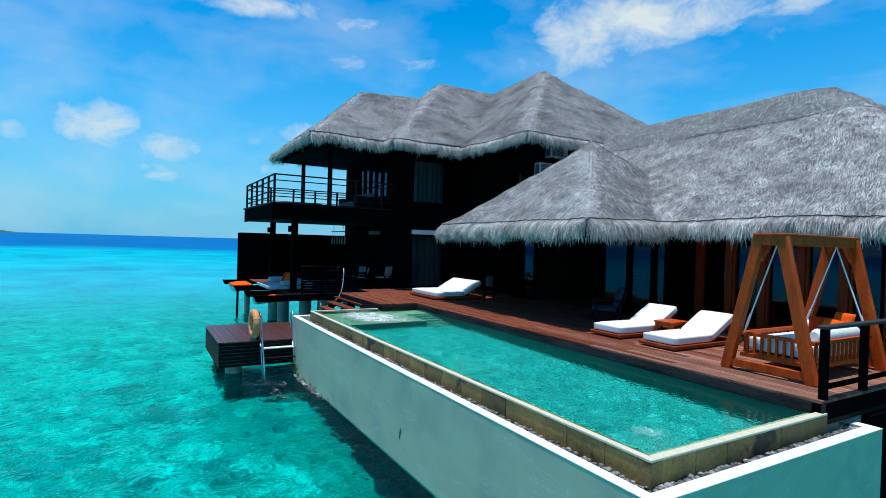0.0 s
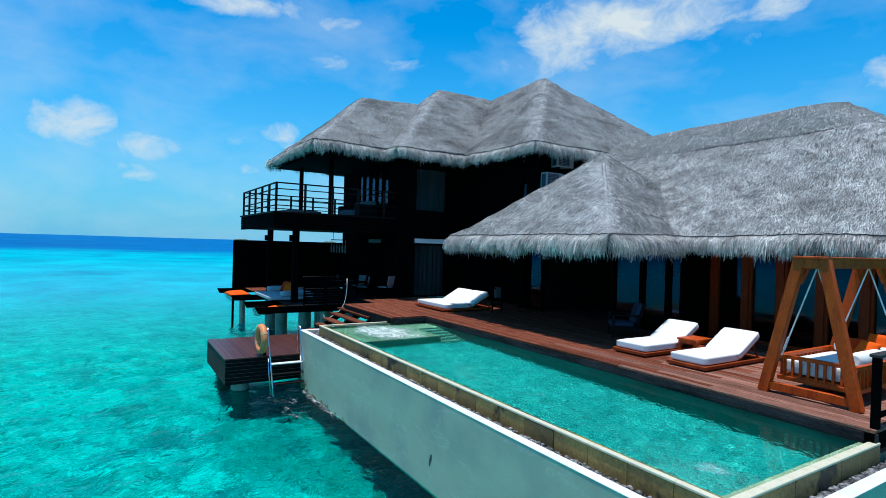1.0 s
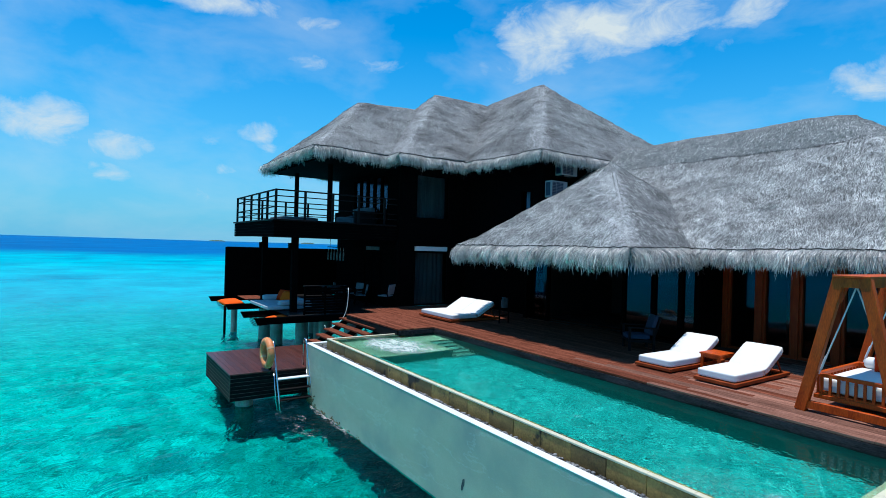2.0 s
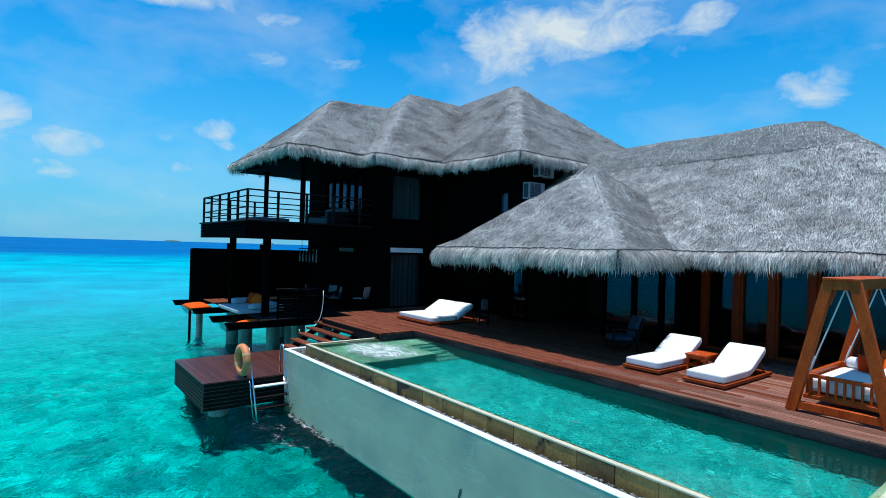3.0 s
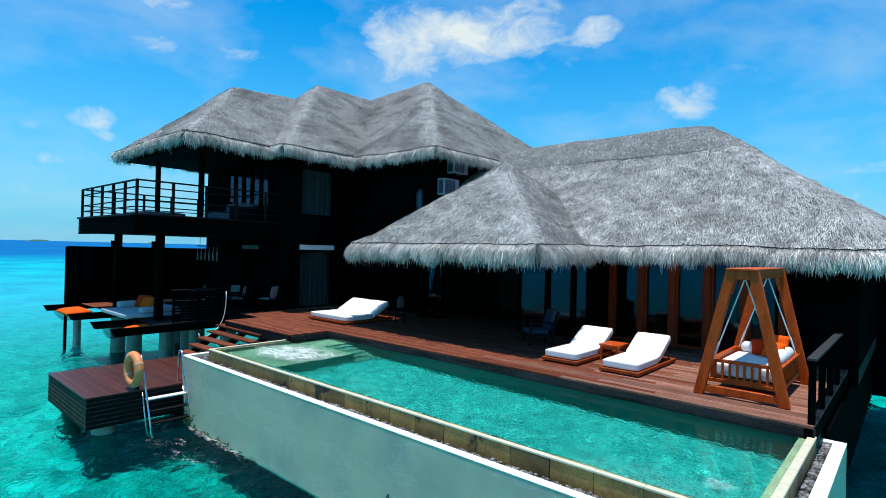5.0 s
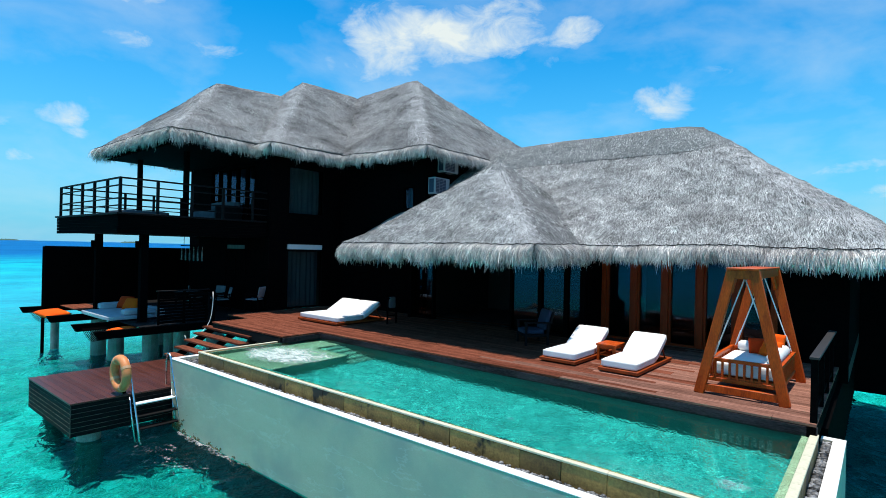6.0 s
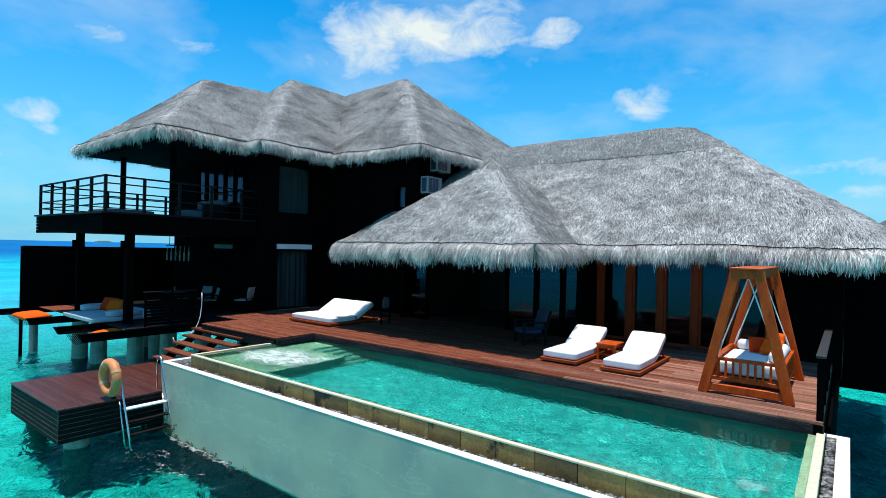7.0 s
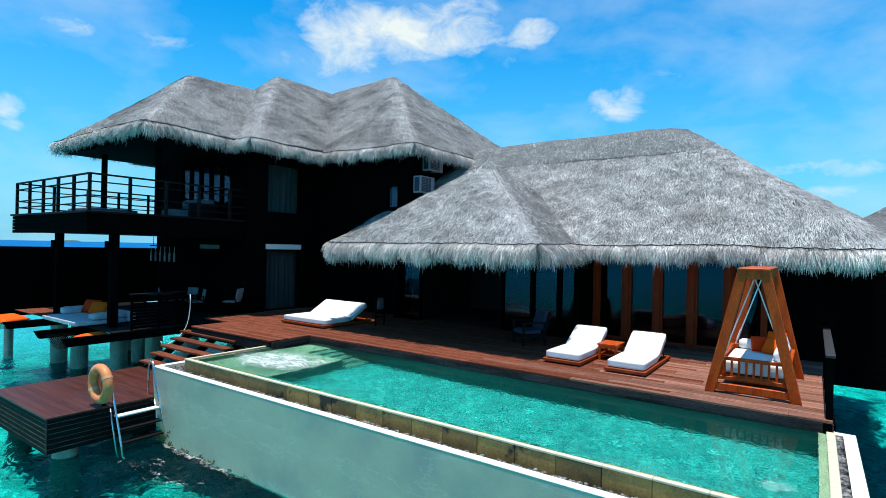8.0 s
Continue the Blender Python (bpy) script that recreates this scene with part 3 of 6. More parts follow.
def fringe_mesh(runs, per_metre, length):
    """Ragged straw hanging from eave lines. runs: start, end, outward direction."""
    R, D, S, B, K = [], [], [], [], []
    for a, b, out in runs:
        a, b, out = np.array(a, float), np.array(b, float), np.array(out, float)
        L = np.linalg.norm(b - a)
        n = int(L * per_metre)
        s = rng.random(n)
        along = (b - a) / L
        lay = rng.random(n)
        root = a + (b - a) * s[:, None] + out * (0.035 - 0.10 * lay)[:, None] + np.array([0, 0, 1]) * (-0.03 - 0.05 * rng.random(n) - 0.08 * lay)[:, None]
        waver = np.array([lump(Vector(a + (b - a) * x)) for x in s])
        root[:, 2] += waver + 0.03 * (1 - lay)
        clump = np.array([noise.noise(Vector((x * L * 3.1, a[0], a[1]))) + 0.6 * noise.noise(Vector((x * L * 9.7, a[1], a[0]))) for x in s])
        lean = np.array([noise.noise(Vector((x * L * 5.3, a[1] + 4, a[0]))) for x in s])
        K.append(1 + 0.38 * clump)
        d = out * (0.95 - 0.45 * lay + 0.22 * rng.standard_normal(n))[:, None] + np.array([0, 0, -1.0]) * (0.62 + 0.38 * lay)[:, None] + along * (0.55 * lean + 0.24 * rng.standard_normal(n))[:, None]
        d /= np.linalg.norm(d, axis=1)[:, None]
        R.append(root)
        D.append(d)
        side = np.cross(d, out + 0.3 * rng.standard_normal((n, 3)))
        S.append(side / np.linalg.norm(side, axis=1)[:, None])
        B.append(np.array([0, 0, -1.0]) - out * 0.35 + 0.28 * rng.standard_normal((n, 3)))
    R, D, S, B, K = map(np.concatenate, (R, D, S, B, K))
    n = len(R)
    ln = length * K * (0.55 + 0.5 * rng.random(n)) * np.where(rng.random(n) < 0.08, 1.25, 1.0)
    return strip_mesh("fringe", R, D, S, ln, 0.006 + 0.009 * rng.random(n), B)


def straw_mesh(faces, per_m2, top=2.0, thin=()):
    """Leaf strips lying on the slopes, their tips lifted a little."""
    R, D, S, B, K = [], [], [], [], []
    for key, face in faces.items():
        e0, e1, r0, r1 = face
        up = ((r0 + r1) / 2 - (e0 + e1) / 2)
        w0, w1 = (e1 - e0).length, (r1 - r0).length
        n = int((w0 + w1) / 2 * up.length * per_m2 * (0.4 if key in thin else 1.0))
        nrm = (e1 - e0).cross((r0 + r1) / 2 - e0).normalized()
        down, ax = -up.normalized(), (e1 - e0).normalized()
        # a coarse grid of the surface, read between its knots
        gu, gv = max(8, int(w0 / 0.16)), max(8, int(up.length / 0.1))
        grid = np.array([[tuple(on_slope(face, i / gu, j / gv)) for i in range(gu + 1)] for j in range(gv + 1)])
        t = rng.random(int(n * 2.6) + 10)
        t = t[rng.random(len(t)) < (w0 * (1 - t) + w1 * t) / max(w0, w1) * np.where(t > top, 0.3, 1.0)][:n]
        m = len(t)
        s = rng.random(m)
        fu, fv = s * gu, t * gv
        iu, iv = np.minimum(fu.astype(int), gu - 1), np.minimum(fv.astype(int), gv - 1)
        fu, fv = (fu - iu)[:, None], (fv - iv)[:, None]
        p = (grid[iv, iu] * (1 - fu) + grid[iv, iu + 1] * fu) * (1 - fv) + (grid[iv + 1, iu] * (1 - fu) + grid[iv + 1, iu + 1] * fu) * fv
        gn = np.cross(grid[:-1, 1:] - grid[:-1, :-1], grid[1:, :-1] - grid[:-1, :-1])[iv, iu]
        flat = np.array(nrm) * np.ones((m, 1))
        long = np.linalg.norm(gn, axis=1)[:, None]
        gn = np.where(long > 1e-6, gn / np.maximum(long, 1e-6), flat)
        p += gn * (0.006 + 0.010 * rng.random(m) + np.where(t > top, 0.024, 0.0))[:, None]
        comb = np.array([noise.noise(Vector(q) * 1.4) for q in p.tolist()])
        ang = 0.45 * comb + 0.20 * rng.standard_normal(m)
        d = np.array(down) * np.cos(ang)[:, None] + np.array(ax) * np.sin(ang)[:, None] 
        d -= gn * np.sum(d * gn, axis=1)[:, None]
        d += gn * (0.01 + 0.13 * rng.random(m) ** 2)[:, None]
        d /= np.linalg.norm(d, axis=1)[:, None]
        side = np.cross(d, gn + 0.16 * rng.standard_normal((m, 3)))
        R.append(p)
        D.append(d)
        S.append(side / np.linalg.norm(side, axis=1)[:, None])
        B.append(-gn * (0.18 * rng.random(m))[:, None])
        K.append(np.where(t > top, 0.8, 1.0))
    R, D, S, B, K = map(np.concatenate, (R, D, S, B, K))
    n = len(R)
    return strip_mesh("straw", R, D, S, K * (0.05 + 0.08 * rng.random(n)), 0.005 + 0.008 * rng.random(n), B)


def hip_straw_mesh(hips):
    """The paler bundles laid over the hips. hips: a slope, the end of it that the hip runs up, spread, straws a metre."""
    R, D, S, B = [], [], [], []
    for face, end, spread, per_metre in hips:
        e0, e1, r0, r1 = face
        a, b = (e1, r1) if end else (e0, r0)
        n = int((b - a).length * per_metre)
        nrm = (e1 - e0).cross((r0 + r1) / 2 - e0).normalized()
        for _ in range(n):
            t = random.random() * 0.97
            wide = (e1 - e0).length * (1 - t) + (r1 - r0).length * t
            off = min(abs(random.gauss(0, spread)), wide * 0.5) / max(wide, 0.05)
            s = 1 - off if end else off
            h = 0.01
            p = on_slope(face, s, t, 0.012 + 0.012 * random.random())
            du = on_slope(face, s + (-h if end else h), t, 0.02) - on_slope(face, s, t, 0.02)
            dv = on_slope(face, s, min(1.0, t + h), 0.02) - on_slope(face, s, t, 0.02)
            g = du.cross(dv)
            g = (g if g.dot(nrm) > 0 else -g).normalized()
            d = -(b - a).normalized() * 0.35 - ((r0 + r1) / 2 - (e0 + e1) / 2).normalized() * 0.65
            d = d - g * d.dot(g) + (e1 - e0).normalized() * random.gauss(0, 0.16)
            d = (d.normalized() + g * random.uniform(0.0, 0.09)).normalized()
            R.append(tuple(p))
            D.append(tuple(d))
            S.append(tuple(d.cross(g + Vector((random.gauss(0, 0.12), random.gauss(0, 0.12), 0))).normalized()))
            B.append(tuple(-g * random.uniform(0, 0.12)))
    n = len(R)
    return strip_mesh("straw", np.array(R), np.array(D), np.array(S), 0.06 + 0.12 * rng.random(n), 0.004 + 0.008 * rng.random(n), np.array(B))


def hip_roof(house, label, x0, x1, y0, y1, ze, ra, rb, eaves, seen=("south", "east"), per_m2=950, per_metre=760, length=0.5, old=False, cap_at=2.0, thin=()):
    faces = slope_faces(x0, x1, y0, y1, ze, ra, rb)
    bm = bmesh.new()
    uvl = bm.loops.layers.uv.new("uv")
    for k, f in faces.items():
        face_grid(bm, uvl, f, 0.15 if per_m2 > 100 else 0.5)
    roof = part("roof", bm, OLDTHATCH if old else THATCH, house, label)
    # the dark under the thatch is put in as a black sheet
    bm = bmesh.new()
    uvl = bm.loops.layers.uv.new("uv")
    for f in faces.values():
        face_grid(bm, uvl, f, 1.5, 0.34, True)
    part("soffit", bm, BLACKWOOD, roof, "underside of the thatch, blackened for its shade")
    bm = bmesh.new()
    ring = [Vector((x0, y0, ze)), Vector((x1, y0, ze)), Vector((x1, y1, ze)), Vector((x0, y1, ze))]
    for a, b in zip(ring, ring[1:] + ring[:1]):
        out = Vector((b.y - a.y, a.x - b.x, 0)).normalized()
        n = max(2, int((b - a).length / 0.3))
        top = [bm.verts.new(a.lerp(b, i / n) + out * 0.01 + Vector((0, 0, lump(a.lerp(b, i / n)) + 0.01))) for i in range(n + 1)]
        low = [bm.verts.new(a.lerp(b, i / n) - out * 0.05 - Vector((0, 0, 0.345))) for i in range(n + 1)]
        for i in range(n):
            bm.faces.new((low[i], low[i + 1], top[i + 1], top[i]))
    part("eave_edge", bm, CAP, roof, "cut thatch edge")
    # the dark cord along the edge of the laid thatch
    for a, b, out in eaves:
        a, b, out = Vector(a), Vector(b), Vector(out)
        n = max(6, int((b - a).length / 0.09))
        pts = []
        for i in range(n + 1):
            p = a.lerp(b, i / n)
            pts.append(p + out * 0.05 + Vector((0, 0, lump(p) - 0.005 + 0.012 * math.sin(i * 1.9) + 0.008 * noise.noise(p * 6))))
        part("eave_cord", tube(pts, 0.010, 5), DARKWOOD, roof)
    fr = part("fringe", fringe_mesh(eaves, per_metre, length), STRAW, roof, "ragged pale straw hanging at the eaves")
    tagged(fr, kind="stuff")
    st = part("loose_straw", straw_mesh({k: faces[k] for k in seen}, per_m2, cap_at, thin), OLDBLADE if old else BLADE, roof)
    tagged(st, kind="stuff")
    if per_m2 > 100:
        hc = part("hip_thatch", hip_straw_mesh([(faces["south"], 1, 0.5, 560), (faces["east"], 0, 0.16, 200)]), PALEBLADE, roof, "paler straw over the hip")
        tagged(hc, kind="stuff")
    return roof


upper_house = thing("house", (-21, 14, SEA), "two-storey black timber overwater villa with stepped grey thatched roofs", "house")
lower_house = thing("house", (-9, 14, SEA), "single-storey villa wing with glass doors under a grey thatched roof", "house")

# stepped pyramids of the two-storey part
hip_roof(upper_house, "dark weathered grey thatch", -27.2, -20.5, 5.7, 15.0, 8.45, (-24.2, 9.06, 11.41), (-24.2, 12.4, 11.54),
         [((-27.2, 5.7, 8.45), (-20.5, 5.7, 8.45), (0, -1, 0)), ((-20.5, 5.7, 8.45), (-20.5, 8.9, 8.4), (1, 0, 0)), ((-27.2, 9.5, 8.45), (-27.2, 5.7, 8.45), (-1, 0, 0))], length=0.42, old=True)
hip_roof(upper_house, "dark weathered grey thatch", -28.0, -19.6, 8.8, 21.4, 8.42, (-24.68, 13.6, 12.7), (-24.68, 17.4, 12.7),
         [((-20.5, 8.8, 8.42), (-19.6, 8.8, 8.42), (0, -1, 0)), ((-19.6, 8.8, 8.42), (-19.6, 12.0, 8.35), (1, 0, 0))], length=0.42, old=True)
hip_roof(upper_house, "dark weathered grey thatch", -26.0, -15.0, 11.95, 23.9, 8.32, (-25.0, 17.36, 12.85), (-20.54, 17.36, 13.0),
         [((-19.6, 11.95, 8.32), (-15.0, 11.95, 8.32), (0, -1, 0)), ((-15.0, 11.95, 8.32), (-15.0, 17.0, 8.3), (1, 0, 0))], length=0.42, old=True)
# the pavilion over the deck and the long wing behind it
# the pavilion's east slope is strawed thinly, its shade put in as bare thatch
hip_roof(lower_house, "weathered grey thatch", -15.75, -9.0, 8.95, 16.3, 4.88, (-12.4, 12.45, 7.7), (-12.38, 12.45, 7.7),
         [((-15.75, 8.95, 4.86), (-9.0, 8.95, 4.9), (0, -1, 0)), ((-9.0, 8.95, 4.9), (-9.0, 11.5, 4.93), (1, 0, 0)), ((-15.75, 11.5, 4.86), (-15.75, 8.95, 4.86), (-1, 0, 0))],
         per_m2=1700, per_metre=1500, length=0.47, cap_at=0.86, thin=("east",))
hip_roof(lower_house, "weathered grey thatch", -18.6, -2.2, 11.45, 21.4, 4.94, (-15.2, 16.42, 8.8), (-7.27, 16.36, 8.82),
         [((-9.9, 11.45, 4.94), (-2.2, 11.45, 4.94), (0, -1, 0)), ((-2.2, 11.45, 4.94), (-2.2, 15.0, 4.94), (1, 0, 0)), ((-18.6, 11.45, 4.94), (-15.6, 11.45, 4.94), (0, -1, 0))],
         per_m2=1600, per_metre=1500, length=0.40, cap_at=0.735)

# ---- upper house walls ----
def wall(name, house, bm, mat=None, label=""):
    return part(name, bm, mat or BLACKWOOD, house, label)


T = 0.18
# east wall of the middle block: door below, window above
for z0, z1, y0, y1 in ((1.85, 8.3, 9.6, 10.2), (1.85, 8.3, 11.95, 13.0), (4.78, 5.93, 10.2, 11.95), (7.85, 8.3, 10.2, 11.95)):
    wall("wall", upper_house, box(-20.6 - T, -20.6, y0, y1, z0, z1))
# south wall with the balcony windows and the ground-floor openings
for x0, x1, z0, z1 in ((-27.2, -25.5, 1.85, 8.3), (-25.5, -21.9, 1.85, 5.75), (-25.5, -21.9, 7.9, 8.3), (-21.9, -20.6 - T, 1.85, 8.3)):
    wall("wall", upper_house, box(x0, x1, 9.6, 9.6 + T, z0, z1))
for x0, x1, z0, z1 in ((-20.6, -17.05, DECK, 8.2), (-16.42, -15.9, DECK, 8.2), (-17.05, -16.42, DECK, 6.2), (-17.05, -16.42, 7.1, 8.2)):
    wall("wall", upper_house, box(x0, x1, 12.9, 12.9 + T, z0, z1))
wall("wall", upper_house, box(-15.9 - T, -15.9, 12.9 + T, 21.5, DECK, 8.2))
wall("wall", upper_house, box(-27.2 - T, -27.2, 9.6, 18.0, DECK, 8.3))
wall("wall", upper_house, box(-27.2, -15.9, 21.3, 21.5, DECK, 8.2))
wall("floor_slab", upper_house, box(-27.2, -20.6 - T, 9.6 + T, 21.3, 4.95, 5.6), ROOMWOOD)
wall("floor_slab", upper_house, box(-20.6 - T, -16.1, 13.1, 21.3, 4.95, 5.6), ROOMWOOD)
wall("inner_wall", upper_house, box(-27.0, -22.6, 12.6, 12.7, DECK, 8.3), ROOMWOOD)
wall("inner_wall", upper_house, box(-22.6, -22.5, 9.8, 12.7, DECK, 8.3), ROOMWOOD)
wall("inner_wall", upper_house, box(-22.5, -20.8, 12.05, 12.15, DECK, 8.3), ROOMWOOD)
# added black sheet, the dark under the balcony roof put in as a part
wall("ceiling", upper_house, box(-27.25, -20.7, 6.1, 9.59, 8.03, 8.07), BLACKWOOD, "black sheet added for the dark under the balcony roof")
# black sheet added where only the unlit space below the deck shows
wall("shade_sheet", lower_house, box(-3.62, -3.5, 9.1, 21.2, 0.0, 1.9), BLACKWOOD, "black sheet added for the dark below the deck")

# ---- lower house walls ----
for x0, x1, y0, y1, z0, z1 in ((-3.6, -3.4, 13.3, 21.0, 1.9, 5.0), (-15.9, -3.4, 20.9, 21.1, 1.9, 5.0), (-5.0, -3.6, 13.3, 13.5, DECK, 5.0),
                               (-9.4, -9.2, 12.4, 13.3, DECK, 5.0), (-16.0, -9.2, 12.3, 13.4, 4.75, 5.0), (-9.2, -3.6, 13.3, 13.5, 4.75, 5.0)):
    wall("wall", lower_house, box(x0, x1, y0, y1, z0, z1))
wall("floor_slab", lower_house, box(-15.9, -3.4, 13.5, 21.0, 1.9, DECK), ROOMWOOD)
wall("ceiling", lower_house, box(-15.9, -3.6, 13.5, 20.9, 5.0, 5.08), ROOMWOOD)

# ---- deck ----
deck = thing("deck", (-10, 9, SEA), "red-brown timber pool deck of narrow boards", "deck", kind="structure")
part("joist_frame", box(-20.59, -3.6, 7.95, 13.4, 1.9, DECK - 0.045), DARKWOOD, deck)
part("joist_frame", box(-19.15, -15.45, 6.75, 7.95, 1.9, DECK - 0.045), DARKWOOD, deck)
part("fascia", box(-15.4, -3.56, 7.84, 7.93, 1.98, DECK - 0.05, 0.006), WORNWOOD, deck)
part("fascia", box(-15.42, -15.33, 6.62, 7.84, 1.98, DECK - 0.05, 0.006), WORNWOOD, deck)
part("fascia", box(-19.15, -15.42, 6.58, 6.66, 1.95, DECK - 0.05, 0.006), DARKWOOD, deck)

# ---- pool ----
pool = thing("swimming_pool", (-9.5, 6.2, SEA), "raised overwater pool of pale grey render with tan stone coping", "swimming pool", kind="structure")
FX0, FX1, FY0, FY1 = -16.45, -3.25, 4.12, 8.62
wall_top = 1.855
CX0, CX1, CY0, CY1 = -15.62, -3.55, 4.44, 8.4


def slant_box(x0, x1, y0, y1, z0, z1, dx0=0, dx1=0, dy0=0):
    """A box whose foot is set in."""
    bm = box(x0, x1, y0, y1, z0, z1)
    for v in bm.verts:
        if v.co.z < (z0 + z1) / 2:
            v.co.x += dx0 if v.co.x < (x0 + x1) / 2 else -dx1
            v.co.y += dy0 if v.co.y < (y0 + y1) / 2 else 0
    return bm


part("outer_wall", slant_box(FX0, FX1, FY0, FY0 + 0.155, 0.12, wall_top - 0.012, 0.3, 0.0, 0.0), PLASTER, pool, "pale grey rendered wall with faint stains")
part("outer_wall", box(FX1 - 0.165, FX1, FY0 + 0.155, FY1, 0.12, wall_top - 0.012), PLASTER, pool)
part("outer_wall", slant_box(FX0, FX0 + 0.17, FY0 + 0.155, 7.6, 0.12, wall_top - 0.012, 0.3, -0.3), PLASTER, pool)
part("wall_cap", box(FX0 - 0.004, FX1 + 0.004, FY0 - 0.004, FY0 + 0.155, wall_top - 0.012, wall_top, 0.003), WHITETOP, pool, "white painted rim")
part("wall_cap", box(FX1 - 0.165, FX1 + 0.004, FY0 + 0.155, FY1, wall_top - 0.012, wall_top, 0.003), WHITETOP, pool, "white painted rim")
part("outer_wall", box(CX1 - 0.02, FX1, FY1, FY1 + 0.165, 0.12, wall_top - 0.012), PLASTER, pool)
part("wall_cap", box(CX1 - 0.02, FX1 + 0.004, FY1 + 0.001, FY1 + 0.169, wall_top - 0.012, wall_top, 0.003), WHITETOP, pool, "white painted rim")
part("wall_cap", box(FX0 - 0.004, FX0 + 0.17, FY0 + 0.155, 7.0, wall_top - 0.012, wall_top, 0.003), WHITETOP, pool, "white painted rim")
part("basin_core", box(CX0 + 0.02, CX1 - 0.02, CY0 + 0.02, CY0 + 0.165, 0.12, 1.65), CONCRETE, pool)
part("gutter_floor", box(FX0 + 0.3, FX1 - 0.165, FY0 + 0.155, CY0 + 0.02, 1.5, 1.735), CONCRETE, pool)
part("gutter_floor", box(CX1 - 0.02, FX1 - 0.165, CY0 + 0.02, FY1, 1.5, 1.735), CONCRETE, pool)
part("gutter_floor", box(FX0 + 0.17, CX0, FY0 + 0.155, 7.2, 1.5, 1.735), CONCRETE, pool)

# ridge cap of the long wing: a second layer over the top quarter
bm = bmesh.new()
uvl = bm.loops.layers.uv.new("uv")
for k, (e0, e1, r0, r1) in slope_faces(-18.6, -2.2, 11.45, 21.4, 4.94, (-15.2, 16.42, 8.8), (-7.27, 16.36, 8.82)).items():
    face_grid(bm, uvl, (e0, e1, r0, r1), 0.15, 0.0, False, 0.735, 0.022)
part("ridge_cap", bm, CAP, lower_house, "darker second layer of thatch along the ridge")
bm = bmesh.new()
uvl = bm.loops.layers.uv.new("uv")
for f in slope_faces(-15.75, -9.0, 8.95, 16.3, 4.88, (-12.4, 12.45, 7.7), (-12.38, 12.45, 7.7)).values():
    face_grid(bm, uvl, f, 0.15, 0.0, False, 0.86, 0.018)
part("ridge_cap", bm, CAP, lower_house, "darker second layer of thatch on the top")


def wave_sheet(p, q, z0, z1, depth=0.05, folds=9):
    """A hanging curtain between two plan points."""
    bm = bmesh.new()
    p, q = Vector((*p, 0)), Vector((*q, 0))
    nrm = (q - p).cross(Vector((0, 0, 1))).normalized()
    n = folds * 8
    cols = []
    for i in range(n + 1):
        s = i / n
        o = p.lerp(q, s) + nrm * depth * (0.45 + 0.55 * abs(noise.noise(Vector((s * folds * 0.7, p.x, p.y))))) * math.sin(s * folds * math.tau + 2.6 * noise.noise(Vector((s * 5, p.y, p.x))))
        cols.append((bm.verts.new((o.x, o.y, z0)), bm.verts.new((o.x, o.y, z1))))
    for a, b in zip(cols, cols[1:]):
        f = bm.faces.new((a[0], b[0], b[1], a[1]))
        f.smooth = True
    return bm


def window(house, axis, at, a0, a1, z0, z1, panes, mat=None, curtain=None, rows=1, out=1, name="window"):
    """A glazed opening in a wall: frame, panes and a curtain behind. axis: the wall's normal."""
    mat = mat or BLACKWOOD
    w = 0.06

    def put(b, u0, u1, d0, d1, h0, h1):
        d0, d1 = sorted((at + d0 * out, at + d1 * out))
        if axis == "x":
            return add_box(b, d0, d1, u0, u1, h0, h1)
        return add_box(b, u0, u1, d0, d1, h0, h1)

    win = part(name, put(bmesh.new(), a0, a1, -0.14, 0.02, z0, z0 + w), mat, house)
    part("head_rail", put(bmesh.new(), a0, a1, -0.14, 0.02, z1 - w, z1), mat, win)
    for i in range(panes + 1):
        u = a0 + (a1 - a0) * i / panes
        u0, u1 = (u, u + w) if i == 0 else ((u - w, u) if i == panes else (u - w / 2, u + w / 2))
        part("stile", put(bmesh.new(), u0, u1, -0.14, 0.02, z0 + w, z1 - w), mat, win)
    for i in range(panes):
        u0, u1 = a0 + (a1 - a0) * i / panes + w / 2, a0 + (a1 - a0) * (i + 1) / panes - w / 2
        for r in range(rows):
            h0, h1 = z0 + w + (z1 - z0 - 2 * w) * r / rows, z0 + w + (z1 - z0 - 2 * w) * (r + 1) / rows
            b = bmesh.new()
            put(b, u0, u1, -0.075, -0.065, h0, h1 - (0.03 if r < rows - 1 else 0))
            part("pane", b, GLASS, win, "clear glass")
            if r < rows - 1:
                b = bmesh.new()
                put(b, u0, u1, -0.10, -0.03, h1 - 0.03, h1)
                part("glazing_bar", b, mat, win)
    if curtain:
        d = at - 0.3 * out
        p, q = ((d, a0 + 0.05), (d, a1 - 0.05)) if axis == "x" else ((a0 + 0.05, d), (a1 - 0.05, d))
        part("curtain", wave_sheet(p, q, z0 + 0.004, z1 - 0.05, 0.08, int((a1 - a0) * 4)), curtain, win, "pale drawn curtain")
    return win


# openings of the two-storey part
window(upper_house, "x", -20.6, 10.2, 11.95, 5.93, 7.85, 1, None, CURTAIN)
window(upper_house, "x", -20.6, 10.2, 11.95, DECK, 4.56, 1, None, CURTAIN, name="glass_door")
part("transom", box(-20.68, -20.62, 10.26, 11.9, 4.58, 4.77), WHITEPLASTIC, upper_house, "white transom panel")
window(upper_house, "y", 9.6, -25.5, -21.9, 5.75, 7.9, 5, None, NIGHTBLIND, 2, -1)
window(upper_house, "y", 9.599, -24.1, -22.5, 2.3, 4.5, 2, None, CURTAIN, 1, -1, "glass_door")
